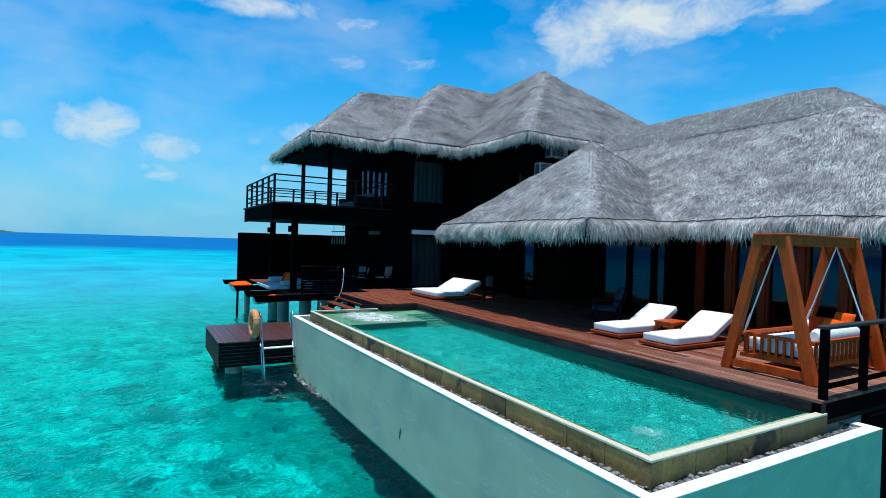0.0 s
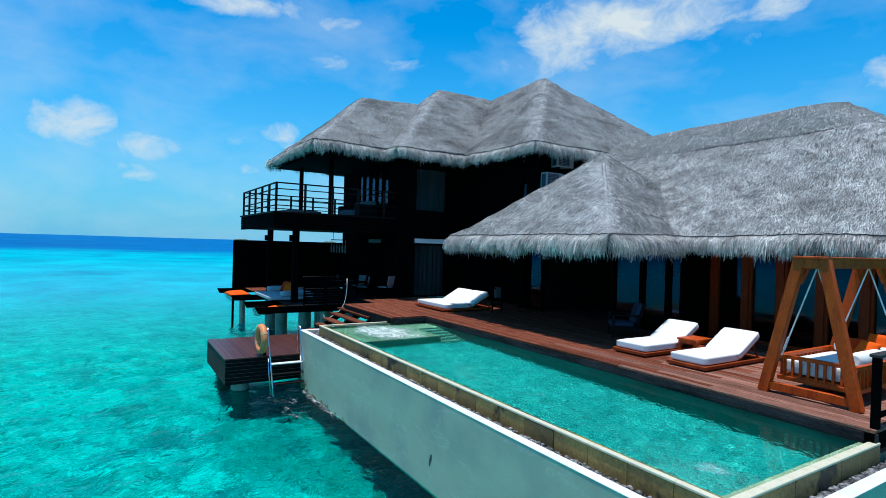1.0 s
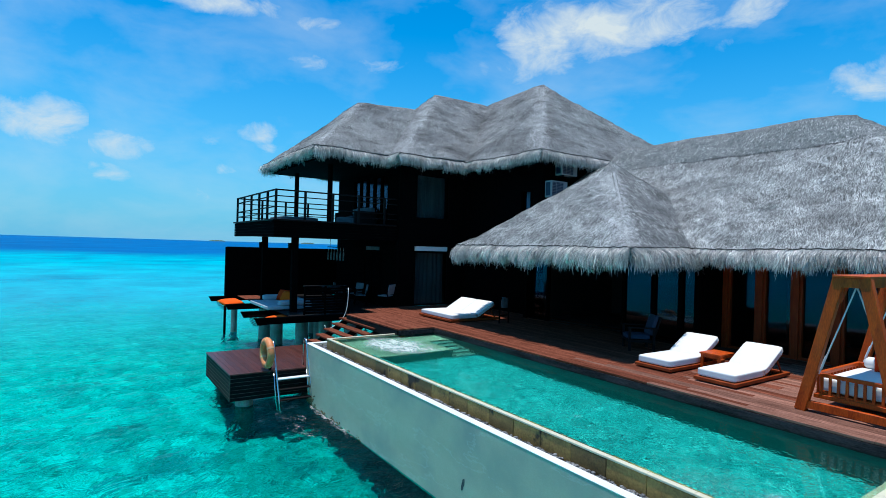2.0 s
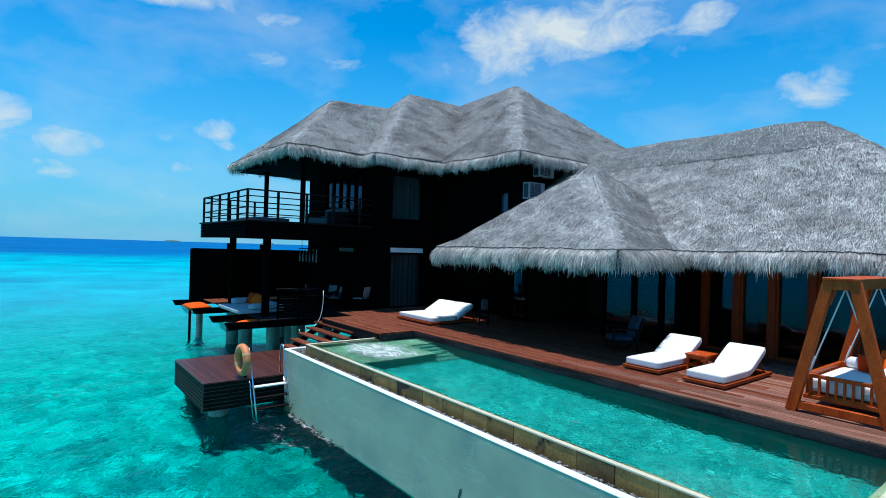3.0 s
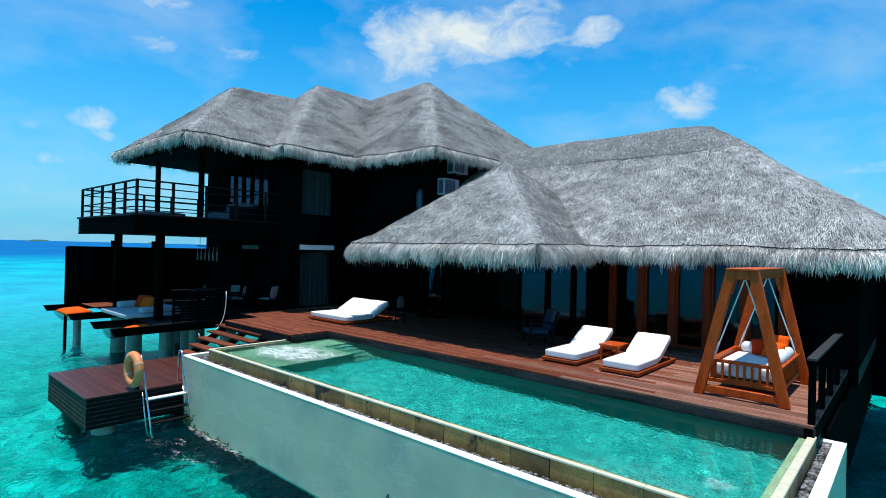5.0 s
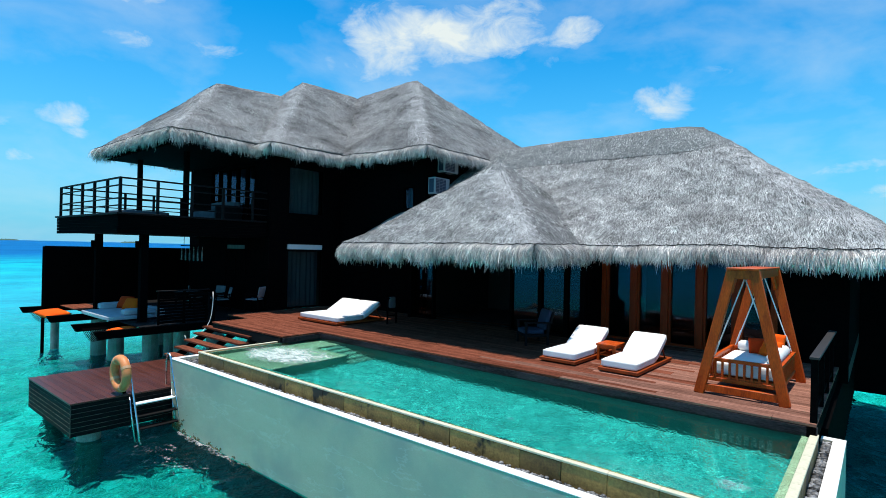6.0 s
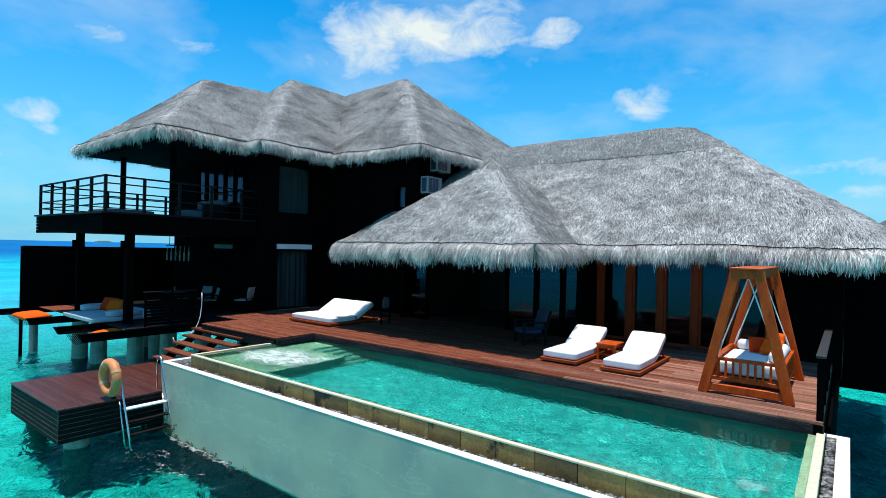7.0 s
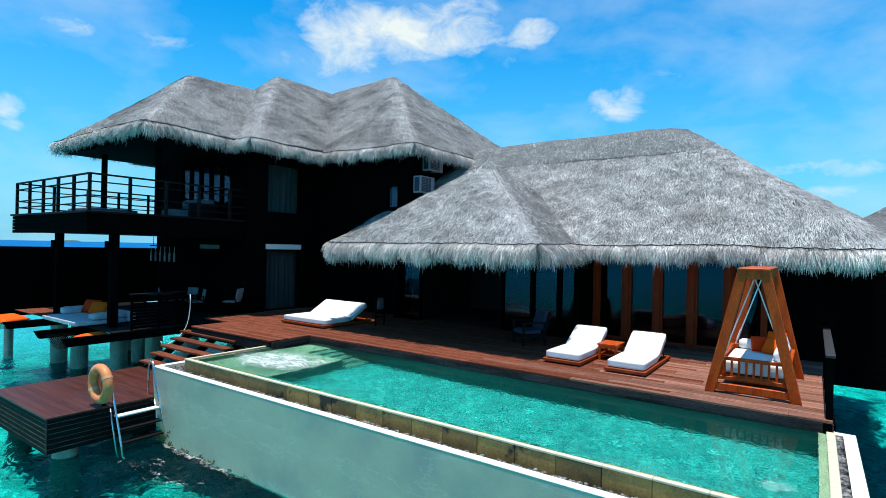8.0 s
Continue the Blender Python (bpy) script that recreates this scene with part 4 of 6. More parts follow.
# pale panel in place of glass that shows the sea
part("transom", box(-23.95, -22.6, 9.585, 9.597, 4.54, 4.7), CURTAIN, upper_house, "pale panel for a transom that shows the sea")
window(upper_house, "y", 12.88, -17.05, -16.42, 6.2, 7.1, 1, None, BLIND, 1, -1)
part("corner_post", box(-20.75, -20.58, 9.42, 9.6, DECK, 8.4), BLACKWOOD, upper_house)

# glass doors of the long wing, between red-brown posts
GX = [-9.15, -8.25, -7.4, -6.52, -5.65, -4.85]
for i, x in enumerate(GX):
    part("post", box(x - 0.075, x + 0.075, 13.28, 13.44, DECK, 4.78, 0.006), POSTWOOD, lower_house, "red-brown timber post")
for a, b in zip(GX, GX[1:]):
    window(lower_house, "y", 13.36, a + 0.075, b - 0.075, DECK, 4.74, 1, POSTWOOD, None, 1, -1, "glass_door")
# glass front of the pavilion, set back under the thatch
PX = [-15.95, -14.95, -13.9, -12.85, -11.8, -10.75, -9.9, -9.3]
for i, (a, b) in enumerate(zip(PX, PX[1:])):
    if i in (1, 2, 3):
        continue  # folded open
    window(lower_house, "y", 12.4, a, b, DECK, 4.75, 1, BLACKWOOD, None, 1, -1, "glass_door")
for x, y in ((-15.95, 12.3), (-9.3, 12.25)):
    part("post", box(x - 0.07, x + 0.07, y - 0.07, y + 0.07, DECK, 5.3, 0.006), BLACKWOOD, lower_house)
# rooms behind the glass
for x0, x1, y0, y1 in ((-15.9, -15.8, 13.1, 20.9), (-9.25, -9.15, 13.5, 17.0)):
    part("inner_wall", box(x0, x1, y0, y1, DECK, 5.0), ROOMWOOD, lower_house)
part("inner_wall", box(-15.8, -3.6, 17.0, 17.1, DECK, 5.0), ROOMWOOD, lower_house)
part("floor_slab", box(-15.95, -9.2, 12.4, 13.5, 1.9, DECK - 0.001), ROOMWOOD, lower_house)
part("ceiling", box(-15.2, -9.9, 9.6, 13.4, 4.86, 4.92), BLACKWOOD, lower_house)

# ---- outdoor units on the gable wall ----
def ac_unit(y0, z0):
    ac = thing("air_conditioner", (-15.9, y0, z0), "grey outdoor air conditioner unit fixed to the dark wall", "air conditioner", "air conditioners")
    part("case", box(-15.84, -15.5, y0, y0 + 0.85, z0, z0 + 0.62, 0.02, 2), GREYPLASTIC, ac)
    part("grille_panel", box(-15.5, -15.493, y0 + 0.05, y0 + 0.62, z0 + 0.05, z0 + 0.57), BLUEMETAL, ac, "dark blue fan grille")
    for k in range(9):
        z = z0 + 0.085 + k * 0.056
        part("guard_bar", box(-15.493, -15.486, y0 + 0.05, y0 + 0.62, z, z + 0.006), GREYPLASTIC, ac)
    for y in (y0 + 0.24, y0 + 0.43):
        part("guard_bar", box(-15.486, -15.481, y, y + 0.008, z0 + 0.06, z0 + 0.56), GREYPLASTIC, ac)
    part("side_grille", box(-15.78, -15.56, y0 - 0.006, y0 + 0.001, z0 + 0.06, z0 + 0.56), BLUEMETAL, ac)
    for y in (y0 + 0.1, y0 + 0.7):
        part("bracket", box(-15.9, -15.5, y, y + 0.04, z0 - 0.05, z0), DARKWOOD, ac)


ac_unit(12.98, 6.75)
ac_unit(13.5, 7.62)

# ---- balcony ----
balcony = thing("balcony", (-23.8, 6.9, SEA), "black timber balcony on posts with slim horizontal rails", "balcony")
part("floor", box(-26.85, -20.85, 4.42, 9.6, 5.0, BALC - 0.04), DARKWOOD, balcony)
for i in range(5):
    z = 4.97 + i * 0.118
    part("edge_board", box(-26.9, -20.82, 4.37, 4.42, z, z + 0.108, 0.004), BLACKWOOD, balcony)
    part("edge_board", box(-20.85, -20.80, 4.42, 9.6, z, z + 0.108, 0.004), BLACKWOOD, balcony)
part("floor_edge", box(-26.97, -20.76, 4.32, 4.6, BALC - 0.04, BALC + 0.02, 0.006), DARKWOOD, balcony, "dark floor edge")
part("floor_edge", box(-21.0, -20.76, 4.6, 9.6, BALC - 0.04, BALC + 0.02, 0.006), DARKWOOD, balcony, "dark floor edge")
rail_y = [4.45, 5.55, 6.65, 7.75, 8.9]
rail_x = [-26.75, -25.55, -24.35, -23.15, -21.98, -20.9]
for x in rail_x:
    part("railing_post", box(x - 0.04, x + 0.04, 4.41, 4.49, BALC, 6.7, 0.004), DARKWOOD, balcony)
for y in rail_y[1:]:
    part("railing_post", box(-20.94, -20.86, y - 0.04, y + 0.04, BALC, 6.7, 0.004), DARKWOOD, balcony)
for y in rail_y[1:]:
    part("railing_post", box(-26.79, -26.71, y - 0.04, y + 0.04, BALC, 6.7, 0.004), DARKWOOD, balcony)
for z, h in ((6.67, 0.05), (6.45, 0.035), (6.05, 0.035), (5.83, 0.035)):
    part("rail", box(-26.8, -20.85, 4.42, 4.48, z, z + h, 0.004), DARKWOOD, balcony)
    part("rail", box(-20.93, -20.87, 4.48, 9.5, z, z + h, 0.004), DARKWOOD, balcony)
    part("rail", box(-26.78, -26.72, 4.48, 9.5, z, z + h, 0.004), DARKWOOD, balcony)
for x, y in ((-26.09, 6.94), (-22.24, 7.05)):
    part("roof_post", box(x - 0.08, x + 0.08, y - 0.08, y + 0.08, BALC - 0.04, 8.9, 0.006), BLACKWOOD, balcony)
for x, y in ((-26.33, 5.6), (-21.65, 5.45)):
    p = part("floor_post", box(x - 0.115, x + 0.115, y - 0.115, y + 0.115, 2.05, 5.0, 0.006), BLACKWOOD, balcony)
    part("lamp", box(x - 0.05, x + 0.05, y - 0.255, y - 0.115, 4.5, 4.75, 0.01), BLACKWOOD, p, "small black wall lamp")


# ---- soft things ----
def pillow(w, d, h, m, n=10):
    """A plump cushion, w x d, h thick, posed by m."""
    bm = bmesh.new()
    grid = {}
    for side in (1, -1):
        for i in range(n + 1):
            for j in range(n + 1):
                u, v = 2 * i / n - 1, 2 * j / n - 1
                e = max(0.0, (1 - abs(u) ** 3.2)) ** 0.55 * max(0.0, (1 - abs(v) ** 3.2)) ** 0.55
                pin = 1 - 0.07 * (1 - e)
                wr = 0.012 * noise.noise(Vector((u * 2.1 + w, v * 2.1 + d, side * 1.0)))
                key = (i, j, side if 0 < i < n and 0 < j < n else 0)
                if key not in grid:
                    grid[key] = bm.verts.new((u * w / 2 * pin, v * d / 2 * pin, side * h / 2 * e + wr))
        for i in range(n):
            for j in range(n):
                q = [(i, j), (i + 1, j), (i + 1, j + 1), (i, j + 1)]
                if side < 0:
                    q.reverse()
                vs = [grid[(a, b, side if 0 < a < n and 0 < b < n else 0)] for a, b in q]
                f = bm.faces.new(vs)
                f.smooth = True
    bm.transform(m)
    return bm


def mattress(x0, x1, y0, y1, z0, z1, r=0.05):
    """A soft slab with rounded edges and slight hollows."""
    bm = box(x0, x1, y0, y1, z0, z1)
    bmesh.ops.subdivide_edges(bm, edges=bm.edges, cuts=6, use_grid_fill=True)
    for v in bm.verts:
        c = v.co
        px, py, pz = min(c.x - x0, x1 - c.x), min(c.y - y0, y1 - c.y), min(c.z - z0, z1 - c.z)
        edge = sum(1 for p in (px, py, pz) if p < 1e-4)
        if edge >= 2:
            k = r * (0.30 if edge == 2 else 0.42)
            mid = Vector(((x0 + x1) / 2, (y0 + y1) / 2, (z0 + z1) / 2))
            for a, p in enumerate((px, py, pz)):
                if p < 1e-4:
                    c[a] += k if c[a] < mid[a] else -k
        elif pz < 1e-4 and c.z > (z0 + z1) / 2:
            c.z += 0.012 * noise.noise(Vector((c.x * 3, c.y * 3, 2.0))) + 0.012
    return bm


def tilt(bm, pivot, angle):
    """Turn about the x axis through a point."""
    bm.transform(Matrix.Translation(pivot) @ Matrix.Rotation(radians(angle), 4, "X") @ Matrix.Translation(-Vector(pivot)))
    return bm


def sun_lounger(x0, x1, y0, y1, double=False):
    w = "double" if double else "single"
    lg = thing("sun_lounger", ((x0 + x1) / 2, y0, DECK), "low " + w + " teak sun lounger with white mattress, back raised", "sun lounger", "sun loungers on the deck")
    zb = DECK + 0.10
    fold = y0 + (y1 - y0) * 0.60
    fr = part("frame", box(x0 - 0.04, x1 + 0.04, y0 - 0.05, y0 + 0.03, DECK + 0.03, zb, 0.01), LOUNGEWOOD, lg, "red-brown teak base")
    for x in (x0 - 0.04, x1 - 0.04):
        part("side_rail", box(x, x + 0.08, y0 + 0.03, y1 + 0.15, DECK + 0.03, zb, 0.008), LOUNGEWOOD, lg)
    part("end_rail", box(x0 + 0.04, x1 - 0.04, y1 + 0.08, y1 + 0.15, DECK + 0.03, zb, 0.008), LOUNGEWOOD, lg)
    for k in range(9):
        y = y0 + 0.08 + k * (y1 - y0) / 9.2
        part("slat", box(x0 + 0.045, x1 - 0.045, y, y + 0.12, zb - 0.03, zb - 0.008), LOUNGEWOOD, lg)
    for x in (x0 + 0.02, x1 - 0.1):
        for y in (y0 + 0.06, y1 - 0.05):
            part("foot", box(x, x + 0.08, y, y + 0.08, DECK, DECK + 0.032), LOUNGEWOOD, lg)
    halves = [(x0, (x0 + x1) / 2 - 0.004), ((x0 + x1) / 2 + 0.004, x1)] if double else [(x0, x1)]
    seat = part("mattress", mattress(x0, x1, y0, fold, zb, zb + 0.17), FABRIC, lg, "white canvas mattress", True)
    for a, b in halves:
        bk = mattress(a, b, fold + 0.01, fold + 0.86, zb + 0.01, zb + 0.16)
        part("back_cushion", tilt(bk, (0, fold, zb + 0.03), 29), FABRIC, lg, "", True)
    bf = box(x0 + 0.03, x1 - 0.03, fold + 0.02, fold + 0.86, zb - 0.03, zb, 0.005)
    part("back_frame", tilt(bf, (0, fold, zb + 0.02), 29), LOUNGEWOOD, lg)
    for x in (x0 + 0.07, x1 - 0.07):
        part("prop", bar((x, fold + 0.58, zb + 0.28), (x, fold + 0.8, zb - 0.01), 0.025, 0.025), LOUNGEWOOD, lg)
    return lg


sun_lounger(-17.80, -15.86, 8.88, 10.75, True)
sun_lounger(-8.76, -7.97, 8.98, 10.95)
sun_lounger(-7.36, -6.60, 8.93, 10.95)

st = thing("towel_stand", (-15.15, 10.6, DECK), "slim dark stand with a folded grey towel beside the lounger", "stand")
for y in (10.35, 10.75):
    part("leg", box(-15.18, -15.14, y, y + 0.035, DECK, 3.1), BLACKWOOD, st)
for z in (2.5, 3.06):
    part("crossbar", box(-15.18, -15.14, 10.385, 10.75, z, z + 0.035), BLACKWOOD, st)
part("towel", mattress(-15.21, -15.11, 10.45, 10.7, 2.76, 3.11), surface("grey_towel", (0.05, 0.055, 0.06), (0.10, 0.105, 0.11), 0.95, 5.0, bump=0.3, fine=90.0), st, "folded grey towel", True)

# ---- side table ----
tb = thing("side_table", (-7.7, 10.4, DECK), "small square teak side table between two loungers", "table")
for k in range(5):
    part("top_slat", box(-7.93, -7.47, 10.0 + k * 0.122, 10.115 + k * 0.122, 2.59, 2.63, 0.004), TEAK, tb)
part("apron", box(-7.9, -7.5, 10.03, 10.58, 2.53, 2.588), TEAK, tb)
for x in (-7.91, -7.54):
    for y in (10.02, 10.54):
        part("leg", box(x, x + 0.055, y, y + 0.055, DECK, 2.588, 0.004), TEAK, tb)
part("shelf", box(-7.87, -7.52, 10.06, 10.56, 2.36, 2.385), TEAK, tb)

# ---- garden swing ----
swing = thing("garden_swing", (-4.7, 9.8, DECK), "varnished teak garden swing with two A-frames and a cushioned bench", "swing")
SX, ZT = -4.71, 4.5
for y in (8.62, 10.90):
    for sx in (-1, 1):
        part("frame_leg", bar((SX + sx * 0.66, y, DECK), (SX + sx * 0.165, y, ZT - 0.02), 0.16, 0.12, 0.008, (0, 1, 0)), TEAK, swing)
    part("foot_rail", box(SX - 0.62, SX + 0.62, y - 0.04, y + 0.04, DECK + 0.05, DECK + 0.18, 0.006), TEAK, swing)
    part("head_block", box(SX - 0.24, SX + 0.24, y - 0.055, y + 0.055, ZT - 0.18, ZT - 0.03, 0.006), TEAK, swing)
    for sx in (-1, 1):
        bm = bmesh.new()
        add_bar(bm, (SX + sx * 0.19, y + (0.06 if y < 9.5 else -0.06), ZT - 0.42), (SX + sx * 0.16, y + (0.32 if y < 9.5 else -0.32), ZT - 0.1), 0.05, 0.08, 0.004)
        part("corner_brace", bm, TEAK, swing)
part("top_beam", box(SX - 0.25, SX + 0.25, 8.54, 10.98, ZT - 0.03, ZT + 0.012, 0.008), TEAK, swing)
for sx in (-1, 1):
    part("side_beam", box(SX + sx * 0.2 - 0.035, SX + sx * 0.2 + 0.035, 8.68, 10.84, ZT - 0.17, ZT - 0.03, 0.006), TEAK, swing)
# bench: seat frame with end rails, mattress, bolsters
BX0, BX1, BY0, BY1 = -5.24, -4.16, 8.86, 10.66
bench = part("bench", box(BX0, BX1, BY0, BY1, 2.50, 2.55, 0.006), TEAK, swing, "hanging slatted bench")
for x in (BX0 - 0.03, BX1 - 0.03):
    for z, h in ((2.45, 0.07), (2.81, 0.06)):
        part("bench_rail", box(x, x + 0.06, BY0, BY1, z, z + h, 0.005), TEAK, bench)
    for k in range(13):
        y = BY0 + 0.05 + k * (BY1 - BY0 - 0.14) / 12
        part("spindle", box(x + 0.012, x + 0.048, y, y + 0.036, 2.52, 2.81), TEAK, bench)
for y in (BY0 - 0.03, BY1 - 0.03):
    for z, h in ((2.45, 0.07), (2.81, 0.06)):
        part("bench_rail", box(BX0 - 0.03, BX1 + 0.03, y - 0.002, y + 0.062, z, z + h, 0.005), TEAK, bench)
    for k in range(9):
        x = BX0 + 0.06 + k * (BX1 - BX0 - 0.15) / 8
        part("spindle", box(x, x + 0.036, y + 0.012, y + 0.048, 2.52, 2.81), TEAK, bench)
part("seat_cushion", mattress(BX0 + 0.05, BX1 - 0.05, BY0 + 0.05, BY1 - 0.05, 2.56, 2.80), FABRIC, swing, "thick white seat cushion", True)


def bolster(a, b, r, material, name, parent, label=""):
    bm = bmesh.new()
    a, b = Vector(a), Vector(b)
    pts = 10
    d = (b - a).normalized()
    s = d.cross(Vector((0, 0, 1))).normalized()
    u = s.cross(d)
    rings = []
    for i in range(pts + 1):
        t = i / pts
        rr = r * (1 - max(0, abs(2 * t - 1) - 0.82) * 2.2)
        o = a.lerp(b, t)
        rings.append([bm.verts.new(o + rr * (math.cos(k * math.tau / 18) * s + math.sin(k * math.tau / 18) * u)) for k in range(18)])
    for A, B in zip(rings, rings[1:]):
        for k in range(18):
            bm.faces.new((A[k], A[(k + 1) % 18], B[(k + 1) % 18], B[k])).smooth = True
    bm.faces.new(rings[0][::-1])
    bm.faces.new(rings[-1])
    bmesh.ops.recalc_face_normals(bm, faces=bm.faces)
    return part(name, bm, material, parent, label)


bolster((BX0 + 0.14, 10.52, 2.90), (BX1 - 0.40, 10.52, 2.90), 0.11, FABRIC, "bolster", swing, "white bolster")
bolster((BX1 - 0.16, 9.2, 2.90), (BX1 - 0.16, 10.6, 2.90), 0.12, FABRIC, "bolster", swing, "white bolster")
part("pillow", pillow(0.36, 0.34, 0.15, Matrix.Translation((-4.70, 10.22, 2.97)) @ Euler((radians(62), 0, radians(18))).to_matrix().to_4x4()), RED, swing, "rust red pillow")
part("pillow", pillow(0.40, 0.36, 0.15, Matrix.Translation((-4.47, 10.05, 2.97)) @ Euler((radians(55), 0, radians(-28))).to_matrix().to_4x4()), ORANGE, swing, "orange pillow")
part("pillow", pillow(0.36, 0.34, 0.14, Matrix.Translation((-4.44, 10.42, 3.06)) @ Euler((radians(68), 0, radians(-12))).to_matrix().to_4x4()), ORANGE, swing, "orange pillow")
for y in (8.80, 10.72):
    for x in (BX0 + 0.05, BX1 - 0.05):
        part("hanger", tube([(SX, y, ZT - 0.16), ((SX + x) / 2, y, (ZT - 0.16 + 2.86) / 2), (x, y, 2.86)], 0.012, 8), WHITEPLASTIC, swing, "white hanging rod")
        part("turnbuckle", tube([(x + (SX - x) * 0.06, y, 2.95), (x + (SX - x) * 0.2, y, 3.17)], 0.019, 8), WHITEPLASTIC, swing)

# ---- deck railing ----
rl = thing("railing", (-3.62, 9.6, DECK), "black timber railing with a grey weathered top rail", "railing")
for y in (7.96, 9.1, 10.25, 11.4):
    part("post", box(-3.66, -3.57, y - 0.045, y + 0.045, DECK, 3.2, 0.006), BLACKWOOD, rl)
part("top_rail", box(-3.68, -3.55, 7.88, 11.7, 3.2, 3.245, 0.008), surface("weathered_rail", (0.008, 0.007, 0.007), (0.028, 0.025, 0.024), 0.7, 3, (9, 1, 9), 0.2), rl, "grey weathered top rail")
for z in (2.38,):
    part("rail", box(-3.635, -3.595, 8.005, 11.4, z, z + 0.07, 0.005), BLACKWOOD, rl)
part("foot_board", box(-3.7, -3.57, 7.84, 13.3, 1.98, DECK - 0.05, 0.006), BLACKWOOD, rl)

# ---- pool basin ----
def tile_mat(name, a, b, wet=0.3):
    return surface(name, a, b, wet, 2.2, (1, 1, 1), 0.12, 34.0, spec=0.4, rough_var=0.05)


def mosaic_mat():
    """Small glazed teal mosaic tiles, uneven in tone, flecks of ripple light painted in."""
    k = Nodes("teal_pool_tile")
    p = k.N["Principled BSDF"]
    ripple_flecks = k.ramp(k.noise_at(13.5, 2, (1, 0.75, 1), 0.6, 0.3), [(0.36, (0.001, 0.085, 0.09)), (0.50, (0.010, 0.235, 0.22)), (0.62, (0.030, 0.40, 0.355)), (0.72, (0.20, 0.78, 0.68))])
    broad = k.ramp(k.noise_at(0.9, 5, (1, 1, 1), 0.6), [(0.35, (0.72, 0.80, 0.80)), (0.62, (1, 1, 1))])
    k.L.new(k.mix(1.0, ripple_flecks, broad, "MULTIPLY"), p.inputs["Base Color"])
    p.inputs["Roughness"].default_value, p.inputs["Specular IOR Level"].default_value = 0.35, 0.3
    k.L.new(k.bump(k.noise_at(26.0, 3), 0.12, 0.01), p.inputs["Normal"])
    return k.m


TILE = mosaic_mat()
# a darker copy of the tile that holds the shade of upright faces
SHADETILE = tile_mat("shaded_green_tile", (0.002, 0.055, 0.05), (0.006, 0.12, 0.105))
MOSS = tile_mat("pale_green_ledge", (0.22, 0.225, 0.13), (0.42, 0.41, 0.28))
LEDGE = tile_mat("sandy_green_tile", (0.10, 0.175, 0.12), (0.20, 0.29, 0.20))
STEPTILE = tile_mat("green_step_tile", (0.03, 0.12, 0.095), (0.075, 0.22, 0.175))
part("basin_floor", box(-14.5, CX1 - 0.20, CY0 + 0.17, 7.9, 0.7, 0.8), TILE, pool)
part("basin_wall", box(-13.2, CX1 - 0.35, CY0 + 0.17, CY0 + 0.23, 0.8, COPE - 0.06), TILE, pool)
part("basin_wall", box(CX1 - 0.20, CX1 - 0.097, CY0 + 0.17, 8.5, 0.7, COPE - 0.09), MOSS, pool, "submerged green ledge")
part("basin_wall", box(-15.32, CX1 - 0.171, 7.86, 8.1, 0.7, 2.10), SHADETILE, pool, "tiled back wall, its shade put into the dark green")
part("jet_seat", box(-15.45, -13.2, CY0 + 0.17, 7.08, 0.7, 1.66), LEDGE, pool, "shallow sandy-green whirlpool shelf")
part("jet_seat", box(-15.45, -14.5, 7.08, 7.859, 0.7, 1.66), LEDGE, pool)
part("basin_wall", box(-15.45, -15.40, CY0 + 0.17, 6.62, 1.66, COPE - 0.05), LEDGE, pool)
for k in range(5):
    part("step", box(-14.5 + k * 0.28, -14.22 + k * 0.28, 7.085, 7.859, 0.8, 1.52 - k * 0.15, 0.012), STEPTILE, pool, "underwater step")
    part("riser", box(-14.219 + k * 0.28, -14.213 + k * 0.28, 7.085, 7.859, 0.8, 1.505 - k * 0.15), SHADETILE, pool, "riser darkened for the shade between steps")

